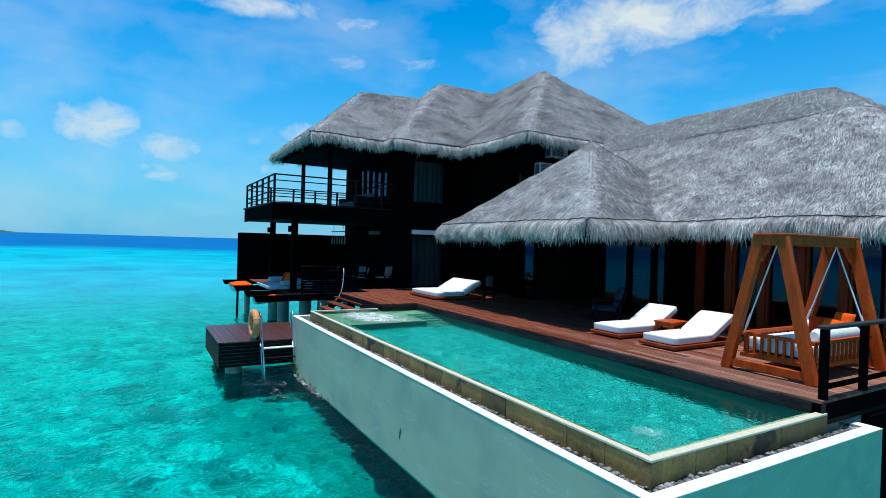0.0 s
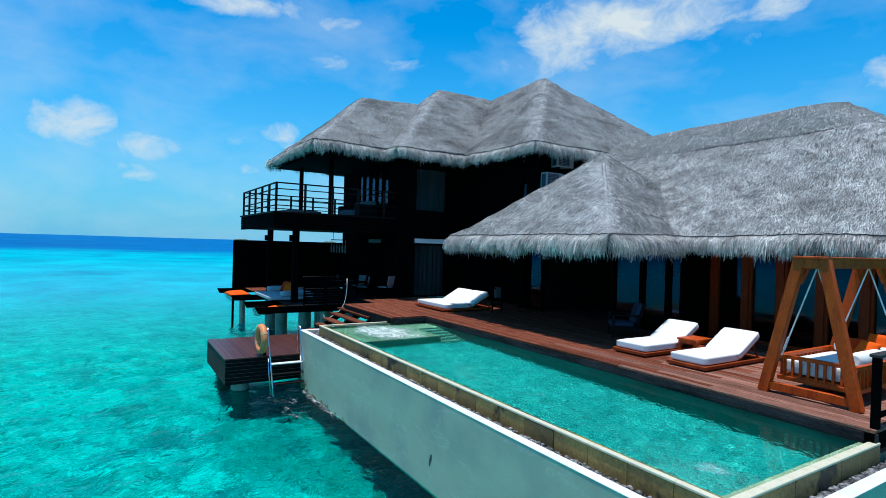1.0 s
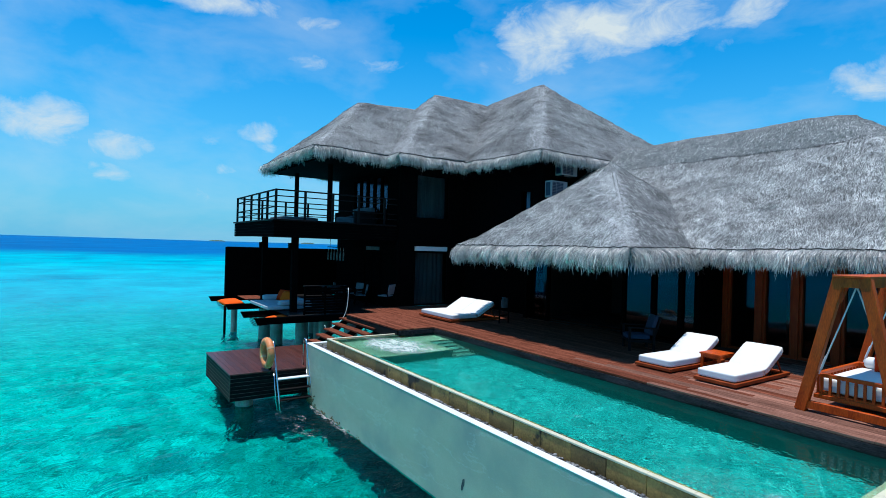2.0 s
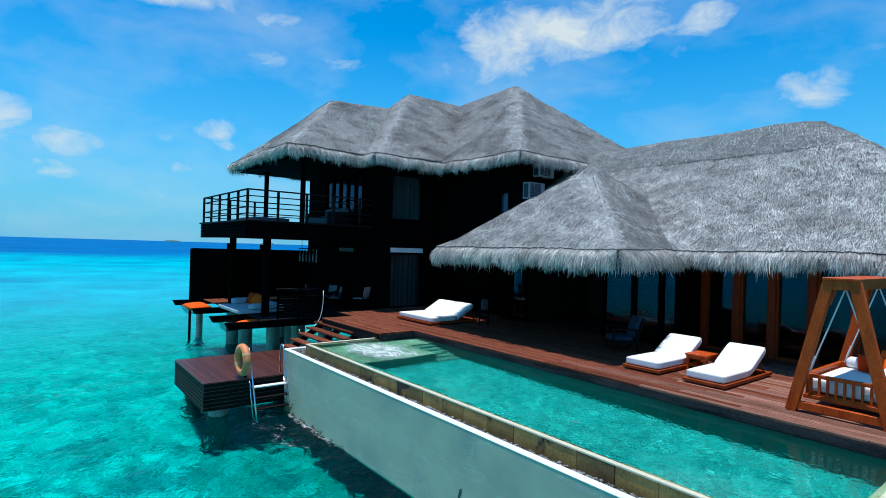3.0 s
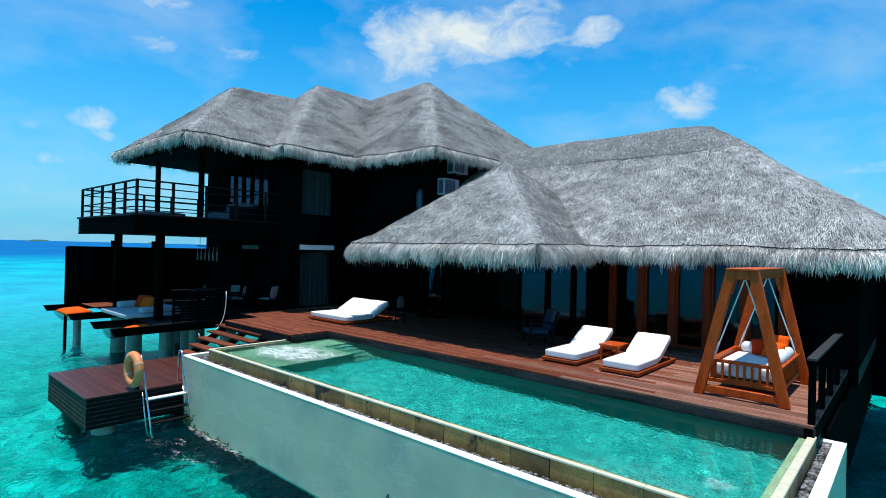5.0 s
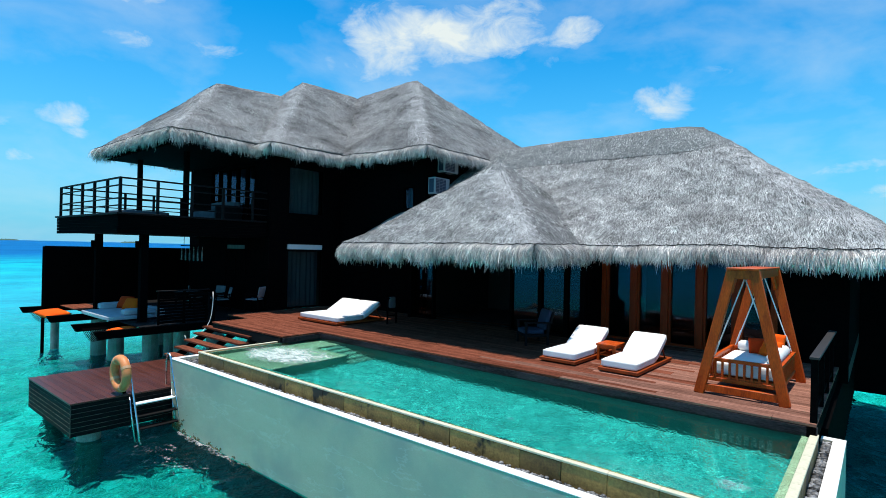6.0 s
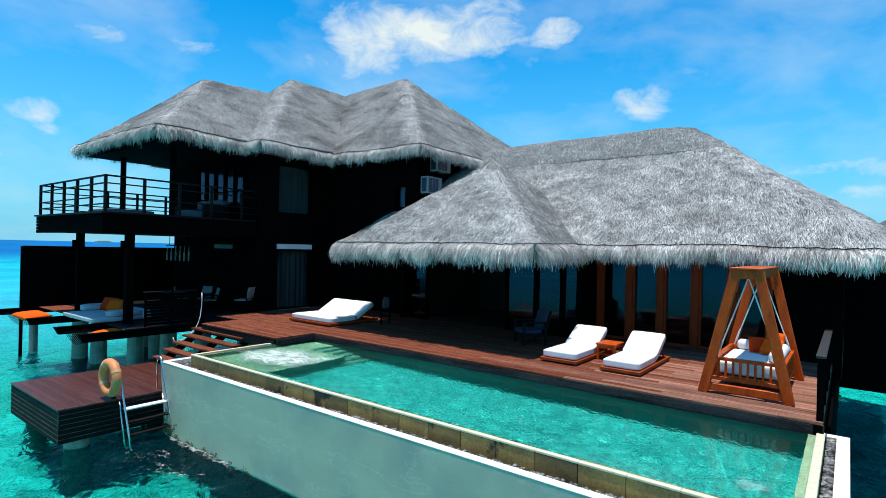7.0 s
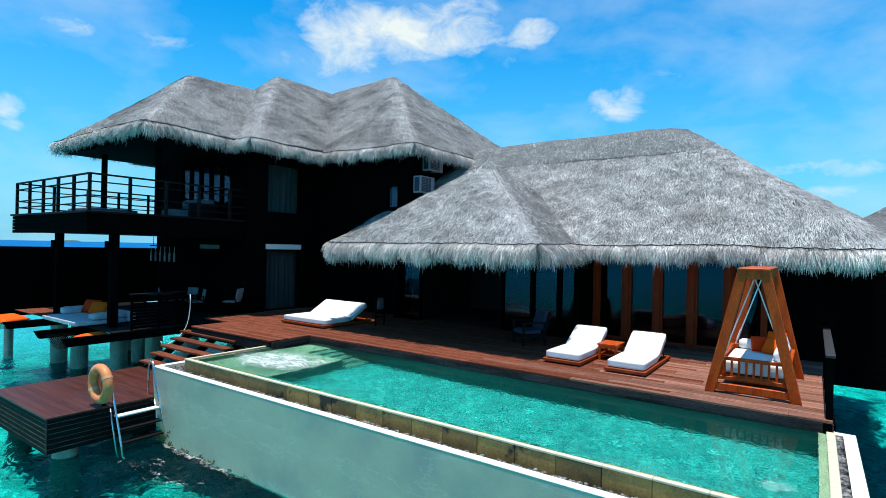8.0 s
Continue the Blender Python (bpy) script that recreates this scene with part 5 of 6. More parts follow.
# water in the pool
def pool_water():
    m = glass_mat("pool_water", (0.80, 0.97, 0.94), 0.06, 1.15, 9.0)
    N, L = m.node_tree.nodes, m.node_tree.links
    tc = N.new("ShaderNodeTexCoord")
    n1 = N.new("ShaderNodeTexNoise")
    n1.inputs["Scale"].default_value, n1.inputs["Detail"].default_value, n1.inputs["Distortion"].default_value = 20.0, 3, 0.4
    turned, long = N.new("ShaderNodeMapping"), N.new("ShaderNodeMapping")
    turned.inputs["Rotation"].default_value, long.inputs["Scale"].default_value = (0, 0, radians(-34)), (1, 0.8, 1)
    L.new(tc.outputs["Object"], turned.inputs["Vector"])
    L.new(turned.outputs[0], long.inputs["Vector"])
    L.new(long.outputs[0], n1.inputs["Vector"])
    b = N.new("ShaderNodeBump")
    b.inputs["Strength"].default_value, b.inputs["Distance"].default_value = 0.9, 0.16
    L.new(n1.outputs[0], b.inputs["Height"])
    bend = N.new("ShaderNodeBsdfRefraction")
    bend.inputs["Color"].default_value = (0.64, 0.97, 0.95, 1)
    bend.inputs["IOR"].default_value, bend.inputs["Roughness"].default_value = 1.33, 0.0
    calm = N.new("ShaderNodeBump")
    calm.inputs["Strength"].default_value, calm.inputs["Distance"].default_value = 0.3, 0.05
    n2 = N.new("ShaderNodeTexNoise")
    n2.inputs["Scale"].default_value, n2.inputs["Detail"].default_value, n2.inputs["Distortion"].default_value = 11.0, 2, 0.4
    L.new(long.outputs[0], n2.inputs["Vector"])
    L.new(n2.outputs[0], calm.inputs["Height"])
    L.new(calm.outputs[0], bend.inputs["Normal"])
    for n in list(N):
        if n.bl_idname == "ShaderNodeMixShader":
            L.new(bend.outputs[0], n.inputs[1])
        if n.bl_idname in ("ShaderNodeBsdfGlossy", "ShaderNodeLayerWeight"):
            L.new(b.outputs[0], n.inputs["Normal"])
    return m


bm = bmesh.new()
bmesh.ops.create_grid(bm, x_segments=40, y_segments=12, size=0.5)
for v in bm.verts:
    v.co.x, v.co.y = -15.44 + (v.co.x + 0.5) * (CX1 - 0.098 + 15.44), CY0 + 0.075 + (v.co.y + 0.5) * (7.858 - CY0 - 0.075)
    v.co.z = COPE - 0.02 + 0.004 * noise.noise(Vector((v.co.x * 2, v.co.y * 2, 0)))
water = part("pool_water", bm, pool_water(), pool, "clear teal pool water with fine ripples")
water.visible_shadow = False

# whirlpool froth and sea foam: thin films, open where the bubbles part
def foam_mat(name, centre, radius, scale, stretch, cut, gain):
    m = surface(name, (0.66, 0.70, 0.69), (0.86, 0.88, 0.87), 0.6, 9.0, bump=0.5, fine=60)
    N, L = m.node_tree.nodes, m.node_tree.links

    def calc(op, a, b, clamp=False):
        n = N.new("ShaderNodeMath")
        n.operation, n.use_clamp = op, clamp
        for i, v in enumerate((a, b)):
            if isinstance(v, (int, float)):
                n.inputs[i].default_value = v
            else:
                L.new(v, n.inputs[i])
        return n.outputs[0]

    tc = N.new("ShaderNodeTexCoord")
    sub = N.new("ShaderNodeVectorMath")
    sub.operation = "SUBTRACT"
    sub.inputs[1].default_value = centre
    L.new(tc.outputs["Object"], sub.inputs[0])
    div = N.new("ShaderNodeVectorMath")
    div.operation = "DIVIDE"
    div.inputs[1].default_value = radius
    L.new(sub.outputs[0], div.inputs[0])
    ln = N.new("ShaderNodeVectorMath")
    ln.operation = "LENGTH"
    L.new(div.outputs[0], ln.inputs[0])
    mp = N.new("ShaderNodeMapping")
    mp.inputs["Scale"].default_value = stretch
    L.new(tc.outputs["Object"], mp.inputs["Vector"])
    tex = []
    for s, d in ((scale, 0.9), (scale * 5.5, 0.4)):
        n = N.new("ShaderNodeTexNoise")
        n.inputs["Scale"].default_value, n.inputs["Detail"].default_value = s, 6
        n.inputs["Roughness"].default_value, n.inputs["Distortion"].default_value = 0.68, d
        L.new(mp.outputs[0], n.inputs["Vector"])
        tex.append(n.outputs[0])
    both = calc("ADD", calc("MULTIPLY", tex[0], 0.6), calc("MULTIPLY", tex[1], 0.4))
    cover = calc("SUBTRACT", both, calc("ADD", cut, calc("MULTIPLY", calc("POWER", ln.outputs["Value"], 2.0), 0.16)))
    L.new(calc("MULTIPLY", cover, gain, True), N["Principled BSDF"].inputs["Alpha"])
    return m


def film(x0, x1, y0, y1, z, step=0.06, height=0.02):
    bm = bmesh.new()
    nx, ny = int((x1 - x0) / step), int((y1 - y0) / step)
    g = [[bm.verts.new((x0 + (x1 - x0) * i / nx, y0 + (y1 - y0) * j / ny, z + height * max(0, noise.noise(Vector((i * 0.31, j * 0.31, z)))))) for j in range(ny + 1)] for i in range(nx + 1)]
    for i in range(nx):
        for j in range(ny):
            bm.faces.new((g[i][j], g[i + 1][j], g[i + 1][j + 1], g[i][j + 1]))
    return bm


froth = part("froth", film(-15.42, -12.6, 4.7, 7.4, COPE - 0.012), foam_mat("white_froth", (-13.95, 5.75, COPE), (1.3, 0.8, 9), 2.6, (1, 1.6, 1), 0.34, 3.2), pool, "white churning froth", True)
tagged(froth, kind="stuff")
for x, y, r in ((-4.15, 5.15, 0.3), (-7.35, 5.45, 0.13), (-9.9, 5.5, 0.12)):
    jet = part("froth", film(x - 2 * r, x + 2 * r, y - 2 * r, y + 2 * r, COPE - 0.012, 0.05, 0.012), foam_mat("jet_bubbles", (x, y, COPE), (r, r, 9), 5.0, (1, 1.3, 1), 0.44, 1.7), pool, "small patch of bubbles over a jet", True)
    tagged(jet, kind="stuff")

# pebbles in the overflow gutter
def pebble_bed():
    ico = bmesh.new()
    bmesh.ops.create_icosphere(ico, subdivisions=1, radius=1.0)
    base = np.array([tuple(v.co) for v in ico.verts])
    tri = np.array([[v.index for v in f.verts] for f in ico.faces])
    ico.free()
    V, F = [], []
    g = np.random.default_rng(3)
    n = 0
    for x0, x1, y0, y1, count in ((FX0 + 0.3, FX1 - 0.2, FY0 + 0.18, CY0 - 0.01, 2600), (CX1 + 0.02, FX1 - 0.19, CY0, FY1 - 0.05, 900), (FX0 + 0.2, CX0 - 0.02, CY0, 6.5, 640)):
        for _ in range(count):
            s = g.uniform(0.016, 0.042) * (1.3 if x0 > -4 else 1.0) * np.array([g.uniform(0.9, 1.6), g.uniform(0.8, 1.2), g.uniform(0.5, 0.8)])
            a = g.uniform(0, math.tau)
            p = base * s * g.uniform(0.85, 1.15, (len(base), 1))
            c, q = math.cos(a), math.sin(a)
            p = np.stack([p[:, 0] * c - p[:, 1] * q, p[:, 0] * q + p[:, 1] * c, p[:, 2]], 1)
            V.append(p + [g.uniform(x0, x1), g.uniform(y0, y1), 1.735 + g.uniform(0.005, 0.075)])
            F.append(tri + n)
            n += len(base)
    me = bpy.data.meshes.new("pebbles")
    me.from_pydata(np.concatenate(V).tolist(), [], np.concatenate(F).tolist())
    me.polygons.foreach_set("use_smooth", [True] * len(me.polygons))
    return me


tagged(part("pebbles", pebble_bed(), PEBBLE, pool, "grey and white river pebbles"), kind="stuff")

# foam where the swell breaks at the corner of the pool
foam = part("foam", film(-16.45, -10.6, 3.6, 4.115, SEA + 0.004, 0.05, 0.07), foam_mat("wall_foam", (-14.3, 4.08, SEA), (2.2, 0.22, 9), 2.6, (1, 1.2, 1), 0.46, 3.6), None, "", True)
tagged(foam, "white splash of sea foam along the foot of the wall", "foam", kind="stuff")
# foam flecks that also stand in for white glints on the ripples
foam = part("foam", film(-17.4, -10.6, 2.3, 3.59, SEA + 0.004, 0.06, 0.03), foam_mat("foam_and_glints", (-14.6, 3.4, SEA), (2.6, 0.9, 9), 2.8, (0.8, 1.8, 1), 0.53, 6.0), None, "", True)
tagged(foam, "scattered white flecks of foam and glints on dark water", "foam", kind="stuff")

bm = bmesh.new()
random.seed(33)
for k in range(900):
    x = -16.2 + 3.6 * random.random() ** 2.2
    z = 0.13 + abs(random.gauss(0, 0.10)) * (1.4 if x < -15.4 else 0.6)
    if noise.noise(Vector((x * 3.1, z * 4.2, 1))) < -0.05:
        continue
    r = random.uniform(0.008, 0.032)
    rim = [bm.verts.new((x + 1.4 * r * random.uniform(0.6, 1.1) * math.cos(a * math.tau / 7), FY0 - 0.002, z + r * random.uniform(0.6, 1.1) * math.sin(a * math.tau / 7))) for a in range(7)]
    mid = bm.verts.new((x, FY0 - 0.004 - 0.25 * r, z))
    for a in range(7):
        bm.faces.new((rim[a], rim[(a + 1) % 7], mid))
tagged(part("barnacles", bm, surface("barnacle_crust", (0.05, 0.035, 0.012), (0.20, 0.145, 0.05), 0.9, 6.0, bump=0.3), pool, "brown crust of barnacles"), kind="stuff")

# a chipped spot on the wall
bm = bmesh.new()
bmesh.ops.create_circle(bm, cap_ends=True, segments=14, radius=1.0)
random.seed(4)
for v in bm.verts:
    k = random.uniform(0.6, 1.15)
    v.co = Vector((-8.63 + 0.05 * v.co.x * k + 0.03 * v.co.y, FY0 - 0.003, 0.77 + 0.13 * v.co.y * k))
part("chip", bm, surface("bare_patch", (0.03, 0.04, 0.04), (0.10, 0.12, 0.11), 0.9, 14.0, bump=0.2), pool, "dark chipped spot in the render")

# ---- landing platform ----
plat = thing("landing_platform", (-18, 3.8, SEA), "low wet red-brown swimming platform clad with dark boards", "platform", kind="structure")
PX0, PX1, PY0, PY1, PZ = -19.66, -16.35, 2.02, 5.55, 1.17
part("core", box(PX0 + 0.05, PX1 - 0.05, PY0 + 0.05, PY1, 0.5, PZ - 0.04), BLACKWOOD, plat)
for k in range(7):
    z = 0.43 + k * 0.103
    part("cladding_board", box(PX0, PX1, PY0, PY0 + 0.03, z, z + 0.088, 0.004), DARKWOOD, plat)
    part("cladding_board", box(PX1 - 0.03, PX1, PY0 + 0.03, PY1, z, z + 0.088, 0.004), DARKWOOD, plat)
    part("board_edge", box(PX0, PX1 + 0.002, PY0 - 0.003, PY0 + 0.02, z + 0.088, z + 0.096), PALEEDGE, plat, "pale board edge")
    part("board_edge", box(PX1 - 0.02, PX1 + 0.003, PY0 + 0.021, PY1, z + 0.088, z + 0.096), PALEEDGE, plat, "pale board edge")
part("corner_strip", box(PX1 - 0.012, PX1 + 0.006, PY0 - 0.006, PY0 + 0.012, 0.43, PZ - 0.045), PALEEDGE, plat)
for x, y in ((-16.75, 2.5), (-19.3, 2.5), (-19.3, 5.2), (-16.8, 5.2)):
    p = part("pile", rod((x, y, SEA - 0.02), (x, y, 0.5), 0.24, 20), CONCRETE, plat)
    part("pile_foot", rod((x, y, BED - 0.3), (x, y, SEA - 0.02), 0.25, 20), SUNKPILE, p, "pile foot darkened for the dim water")

# ladder with hand loops
lad = thing("pool_ladder", (-16.3, 3.5, SEA), "stainless steel swim ladder with white top step", "ladder")
for y in (3.18, 4.12):
    part("stringer", tube([(-16.62, y, PZ), (-16.62, y, 1.75), (-16.60, y, 1.90), (-16.52, y, 1.97), (-16.43, y, 1.95), (-16.37, y, 1.86),
                           (-16.24, y, 1.5), (-15.86, y + 0.02, 0.5), (-15.70, y + 0.03, 0.02)], 0.024, 10), STEEL, lad, "", True)
    part("inner_stringer", tube([(-16.32, y, 1.1), (-16.2, y, 0.75), (-15.94, y + 0.02, 0.02)], 0.02, 8), STEEL, lad, "", True)
for z, x, mt in ((0.95, -16.12, WHITEPLASTIC), (0.68, -16.02, DARKWOOD), (0.42, -15.92, DARKWOOD)):
    part("step", box(x - 0.08, x + 0.1, 3.20, 4.10, z, z + 0.035, 0.008), mt, lad)

# lifebuoy on the hand loop
buoy = thing("lifebuoy", (-16.35, 2.93, 1.35), "faded orange lifebuoy hung on the ladder rail", "lifebuoy")
bm = bmesh.new()
R0, R1 = 0.33, 0.102
rings = []
for i in range(36):
    a = i / 36 * math.tau
    c = Vector((0.99 * R0 * math.cos(a), 0.04 * R0 * math.cos(a), R0 * math.sin(a)))
    out = Vector((0.99 * math.cos(a), 0.04 * math.cos(a), math.sin(a)))
    side = Vector((0.04, -0.99, 0))
    rings.append([bm.verts.new(Vector((-16.33, 2.98, 1.68)) + c + R1 * (math.cos(k * math.tau / 14) * out + math.sin(k * math.tau / 14) * side)) for k in range(14)])
for i in range(36):
    A, B = rings[i], rings[(i + 1) % 36]
    for k in range(14):
        bm.faces.new((A[k], B[k], B[(k + 1) % 14], A[(k + 1) % 14])).smooth = True
bmesh.ops.recalc_face_normals(bm, faces=bm.faces)
part("ring", bm, BUOY, buoy)
for i in (3, 12, 21, 30):
    a = i / 36 * math.tau
    c = Vector((-16.33, 2.98, 1.68)) + Vector((0.99 * R0 * math.cos(a), 0.04 * R0 * math.cos(a), R0 * math.sin(a)))
    t = Vector((-0.99 * math.sin(a), -0.04 * math.sin(a), math.cos(a)))
    part("band", rod(c - t * 0.03, c + t * 0.03, R1 + 0.004, 16), BUOYBAND, buoy, "pale orange band")

part("stand", box(-16.52, -16.44, 3.08, 3.15, PZ, 2.0, 0.006), BLACKWOOD, buoy, "black post behind the ring")
part("hook", tube([(-16.43, 3.17, 1.95), (-16.40, 3.05, 2.06), (-16.35, 2.98, 2.09), (-16.33, 2.97, 2.0)], 0.012, 6), STEEL, buoy)

# ---- stairs down to the platform ----
stair = thing("stairs", (-18.5, 6.0, PZ), "open red-brown timber stairs from the deck to the platform", "stairs", kind="structure")
for k in range(1, 6):
    y0 = 6.5 - 0.29 * (k - 1)
    z = DECK - 0.18 * k
    part("tread", box(-19.66, -16.85, y0, y0 + 0.3, z - 0.055, z, 0.006), DECKWOOD, stair)
for x in (-19.5, -18.2, -16.95):
    part("stringer", bar((x, 6.8, 2.0), (x, 5.3, 1.0), 0.06, 0.2), DARKWOOD, stair)

# ---- rope by the stairs ----
rp = thing("rope_rail", (-20.3, 7.1, DECK), "white rope hanging in a curve from a dark post", "rope")
part("post", box(-20.0, -19.92, 6.96, 7.04, 2.05, 3.12, 0.006), BLACKWOOD, rp)
part("rope", tube([(-19.9, 6.95, 3.13), (-19.9, 6.96, 2.9), (-19.9, 6.95, 2.68), (-19.9, 6.92, 2.4), (-19.9, 6.86, 2.17), (-19.9, 6.76, 1.99), (-19.9, 6.63, 1.86), (-19.9, 6.48, 1.75), (-19.9, 6.32, 1.67), (-19.9, 6.2, 1.62), (-19.9, 6.1, 1.64), (-19.9, 6.06, 1.78)], 0.015, 7), ROPE, rp, "", True)

# ---- overwater lounge ----
lounge = thing("lounge_deck", (-24.6, 6.5, SEA), "dark overwater lounge deck on concrete piles with jutting beams", "deck", kind="structure")
for x in (-28.8, -25.2, -22.5, -20.52):
    bm = box(x - 0.09, x + 0.09, 3.7, 9.6, 1.83, 2.06)
    for v in bm.verts:
        if v.co.y < 4 and v.co.z < 1.9:
            v.co.y += 0.12
    part("beam", bm, BLACKWOOD, lounge)
# light put in by material: red wood where sun falls, dark wood in shade
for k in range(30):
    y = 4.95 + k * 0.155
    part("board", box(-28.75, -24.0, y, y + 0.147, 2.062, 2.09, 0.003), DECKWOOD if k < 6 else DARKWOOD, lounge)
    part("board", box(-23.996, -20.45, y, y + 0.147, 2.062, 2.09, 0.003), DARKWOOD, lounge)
for x, y, r in ((-29.3, 5.0, 0.15), (-26.9, 5.85, 0.27), (-25.35, 5.95, 0.27), (-23.6, 6.5, 0.27), (-22.2, 7.0, 0.27), (-24.9, 7.8, 0.27), (-21.0, 7.6, 0.27), (-19.0, 8.0, 0.27), (-19.0, 10.5, 0.27), (-27.5, 8.5, 0.27)):
    p = part("pile", rod((x, y, SEA - 0.02), (x, y, 1.9), r, 20), CONCRETE, lounge, "concrete pile")
    part("pile_foot", rod((x, y, BED - 0.3), (x, y, SEA - 0.02), r + 0.01, 20), SUNKPILE, p, "pile foot darkened for the dim water")
for y in (5.5, 6.3, 7.06):
    part("rail_post", box(-20.56, -20.5, y - 0.03, y + 0.03, 2.09, 3.15, 0.004), BLACKWOOD, lounge)
part("top_rail", box(-20.61, -20.45, 5.45, 7.13, 3.15, 3.185, 0.006), DARKWOOD, lounge)
for k in range(10):
    z = 2.13 + k * 0.1
    part("rail", box(-20.55, -20.51, 5.53, 7.03, z, z + 0.07, 0.003), BLACKWOOD, lounge)


def net(x0, x1, y0, y1, sag):
    bm = bmesh.new()
    n = 24
    g = [[bm.verts.new((x0 + (x1 - x0) * i / n, y0 + (y1 - y0) * j / n, 1.93 - sag * math.sin(math.pi * i / n) * (1 - 0.35 * (j / n)))) for j in range(n + 1)] for i in range(n + 1)]
    for i in range(n):
        for j in range(n):
            bm.faces.new((g[i][j], g[i + 1][j], g[i + 1][j + 1], g[i][j + 1]))
    bmesh.ops.wireframe(bm, faces=bm.faces[:], thickness=0.03, use_replace=True, use_even_offset=False)
    return bm


for x0, x1 in ((-28.7, -25.3), (-22.4, -20.62)):
    part("net", net(x0, x1, 3.95, 5.1, 0.3), BLACKWOOD, lounge, "dark sagging overwater net")
for x, y, w in ((-26.7, 4.25, 1.4), (-21.1, 4.75, 1.0)):
    pd = thing("floor_cushion", (x, y, 1.65), "large sunlit orange cushion lying on the overwater net", "cushion", "net cushions")
    part("cushion", pillow(w, 0.9, 0.24, Matrix.Translation((x, y, 1.98 if x < -25 else 1.9)) @ Euler((radians(4), radians(3), radians(6))).to_matrix().to_4x4()), ORANGE, pd)

# white cloth greyed, the shade on the daybed put into its colour
SHADECLOTH = surface("shade_greyed_cloth", (0.34, 0.36, 0.38), (0.50, 0.52, 0.54), 0.9, 4.0, bump=0.2, fine=120.0)
sofa = thing("daybed", (-23.6, 5.5, 2.09), "white daybed with orange pillows, its cushions greyed for the shade", "daybed")
part("base", box(-24.8, -22.1, 4.75, 6.45, 2.091, 2.115, 0.006), DARKWOOD, sofa)
part("mattress", mattress(-24.75, -22.15, 4.6, 6.1, 2.115, 2.27), SHADECLOTH, sofa, "white mattress greyed for the shade", True)
part("backrest", mattress(-24.75, -22.15, 6.1, 6.4, 2.115, 2.42), SHADECLOTH, sofa, "", True)
part("armrest", mattress(-22.55, -22.16, 5.1, 6.1, 2.27, 2.45), SHADECLOTH, sofa, "", True)
part("armrest", mattress(-24.73, -24.4, 5.1, 6.1, 2.27, 2.48), SHADECLOTH, sofa, "", True)
part("pillow", pillow(0.66, 0.52, 0.2, Matrix.Translation((-24.2, 5.85, 2.50)) @ Euler((radians(60), 0, radians(25))).to_matrix().to_4x4()), RED, sofa, "rust red pillow")
part("pillow", pillow(0.66, 0.52, 0.2, Matrix.Translation((-23.45, 5.78, 2.50)) @ Euler((radians(55), 0, radians(30))).to_matrix().to_4x4()), ORANGE, sofa, "orange pillow")

# ---- screen walls over the water ----
def screen_wall(label, x0, x1, y0, y1, z0, z1):
    sc = thing("screen_wall", ((x0 + x1) / 2, (y0 + y1) / 2, SEA), label, "screen wall", "screen walls")
    along_y = (y1 - y0) > (x1 - x0)
    a, b = (y0, y1) if along_y else (x0, x1)
    n = int((z1 - z0) / 0.16)
    for k in range(n):
        z = z0 + k * (z1 - z0) / n
        e = 0.006 * (k % 2)
        part("board", box(x0 + e * along_y, x1 - e * along_y, y0 + e * (not along_y), y1 - e * (not along_y), z, z + (z1 - z0) / n + 0.001), BLACKWOOD, sc)
    m = max(2, int((b - a) / 2))
    for k in range(m + 1):
        u = a + (b - a) * k / m
        if along_y:
            part("post", box(x0 - 0.09, x0 - 0.002, u - 0.05, u + 0.05, BED - 0.3, z1 - 0.02), BLACKWOOD, sc)
        else:
            part("post", box(u - 0.05, u + 0.05, y1 + 0.002, y1 + 0.09, BED - 0.3, z1 - 0.02), BLACKWOOD, sc)


screen_wall("tall black boarded privacy screen standing over the water", -28.6, -28.52, 4.42, 12.0, 2.06, 4.48)
screen_wall("tall black boarded privacy screen standing in the lagoon", -3.6, 9.0, 21.45, 21.53, 0.1, 4.4)

# ---- dining corner in the shade ----
def dining_chair(x, y, z, turn, cloth, label):
    ch = thing("dining_chair", (x, y, z), label, "chair", "chairs in the shade")
    part("seat", box(x - 0.24, x + 0.24, y - 0.24, y + 0.24, z + 0.42, z + 0.46, 0.012), cloth, ch, "sling seat")
    part("backrest", tilt(box(x - 0.24, x + 0.24, y + 0.22, y + 0.26, z + 0.5, z + 0.92, 0.012), (x, y + 0.24, z + 0.46), -12), cloth, ch, "sling back")
    for sx in (-0.23, 0.23):
        part("front_leg", bar((x + sx, y - 0.23, z), (x + sx, y - 0.23, z + 0.62), 0.035, 0.035), BLACKWOOD, ch)
        part("back_leg", bar((x + sx, y + 0.3, z), (x + sx, y + 0.24, z + 0.66), 0.035, 0.035), BLACKWOOD, ch)
        part("armrest", box(x + sx - 0.025, x + sx + 0.025, y - 0.26, y + 0.28, z + 0.62, z + 0.65), BLACKWOOD, ch)
    ch.matrix_basis = ch.matrix_basis @ Matrix.Rotation(radians(turn), 4, "Z")
    return ch


c0 = dining_chair(-20.9, 9.05, DECK, -60, DIMSLING, "dark framed outdoor chair, white sling seat and back dimmed for shade")
for x, y, turn in ((-23.75, 9.0, 20), (-23.0, 8.9, -20), (-24.4, 8.6, 150)):
    copy_thing(c0, pose(x, y, 2.09, 0, 0, turn))
BLUECLOTH = surface("blue_grey_cloth", (0.014, 0.022, 0.045), (0.03, 0.045, 0.08), 0.9, 4.0, bump=0.2, fine=120.0)


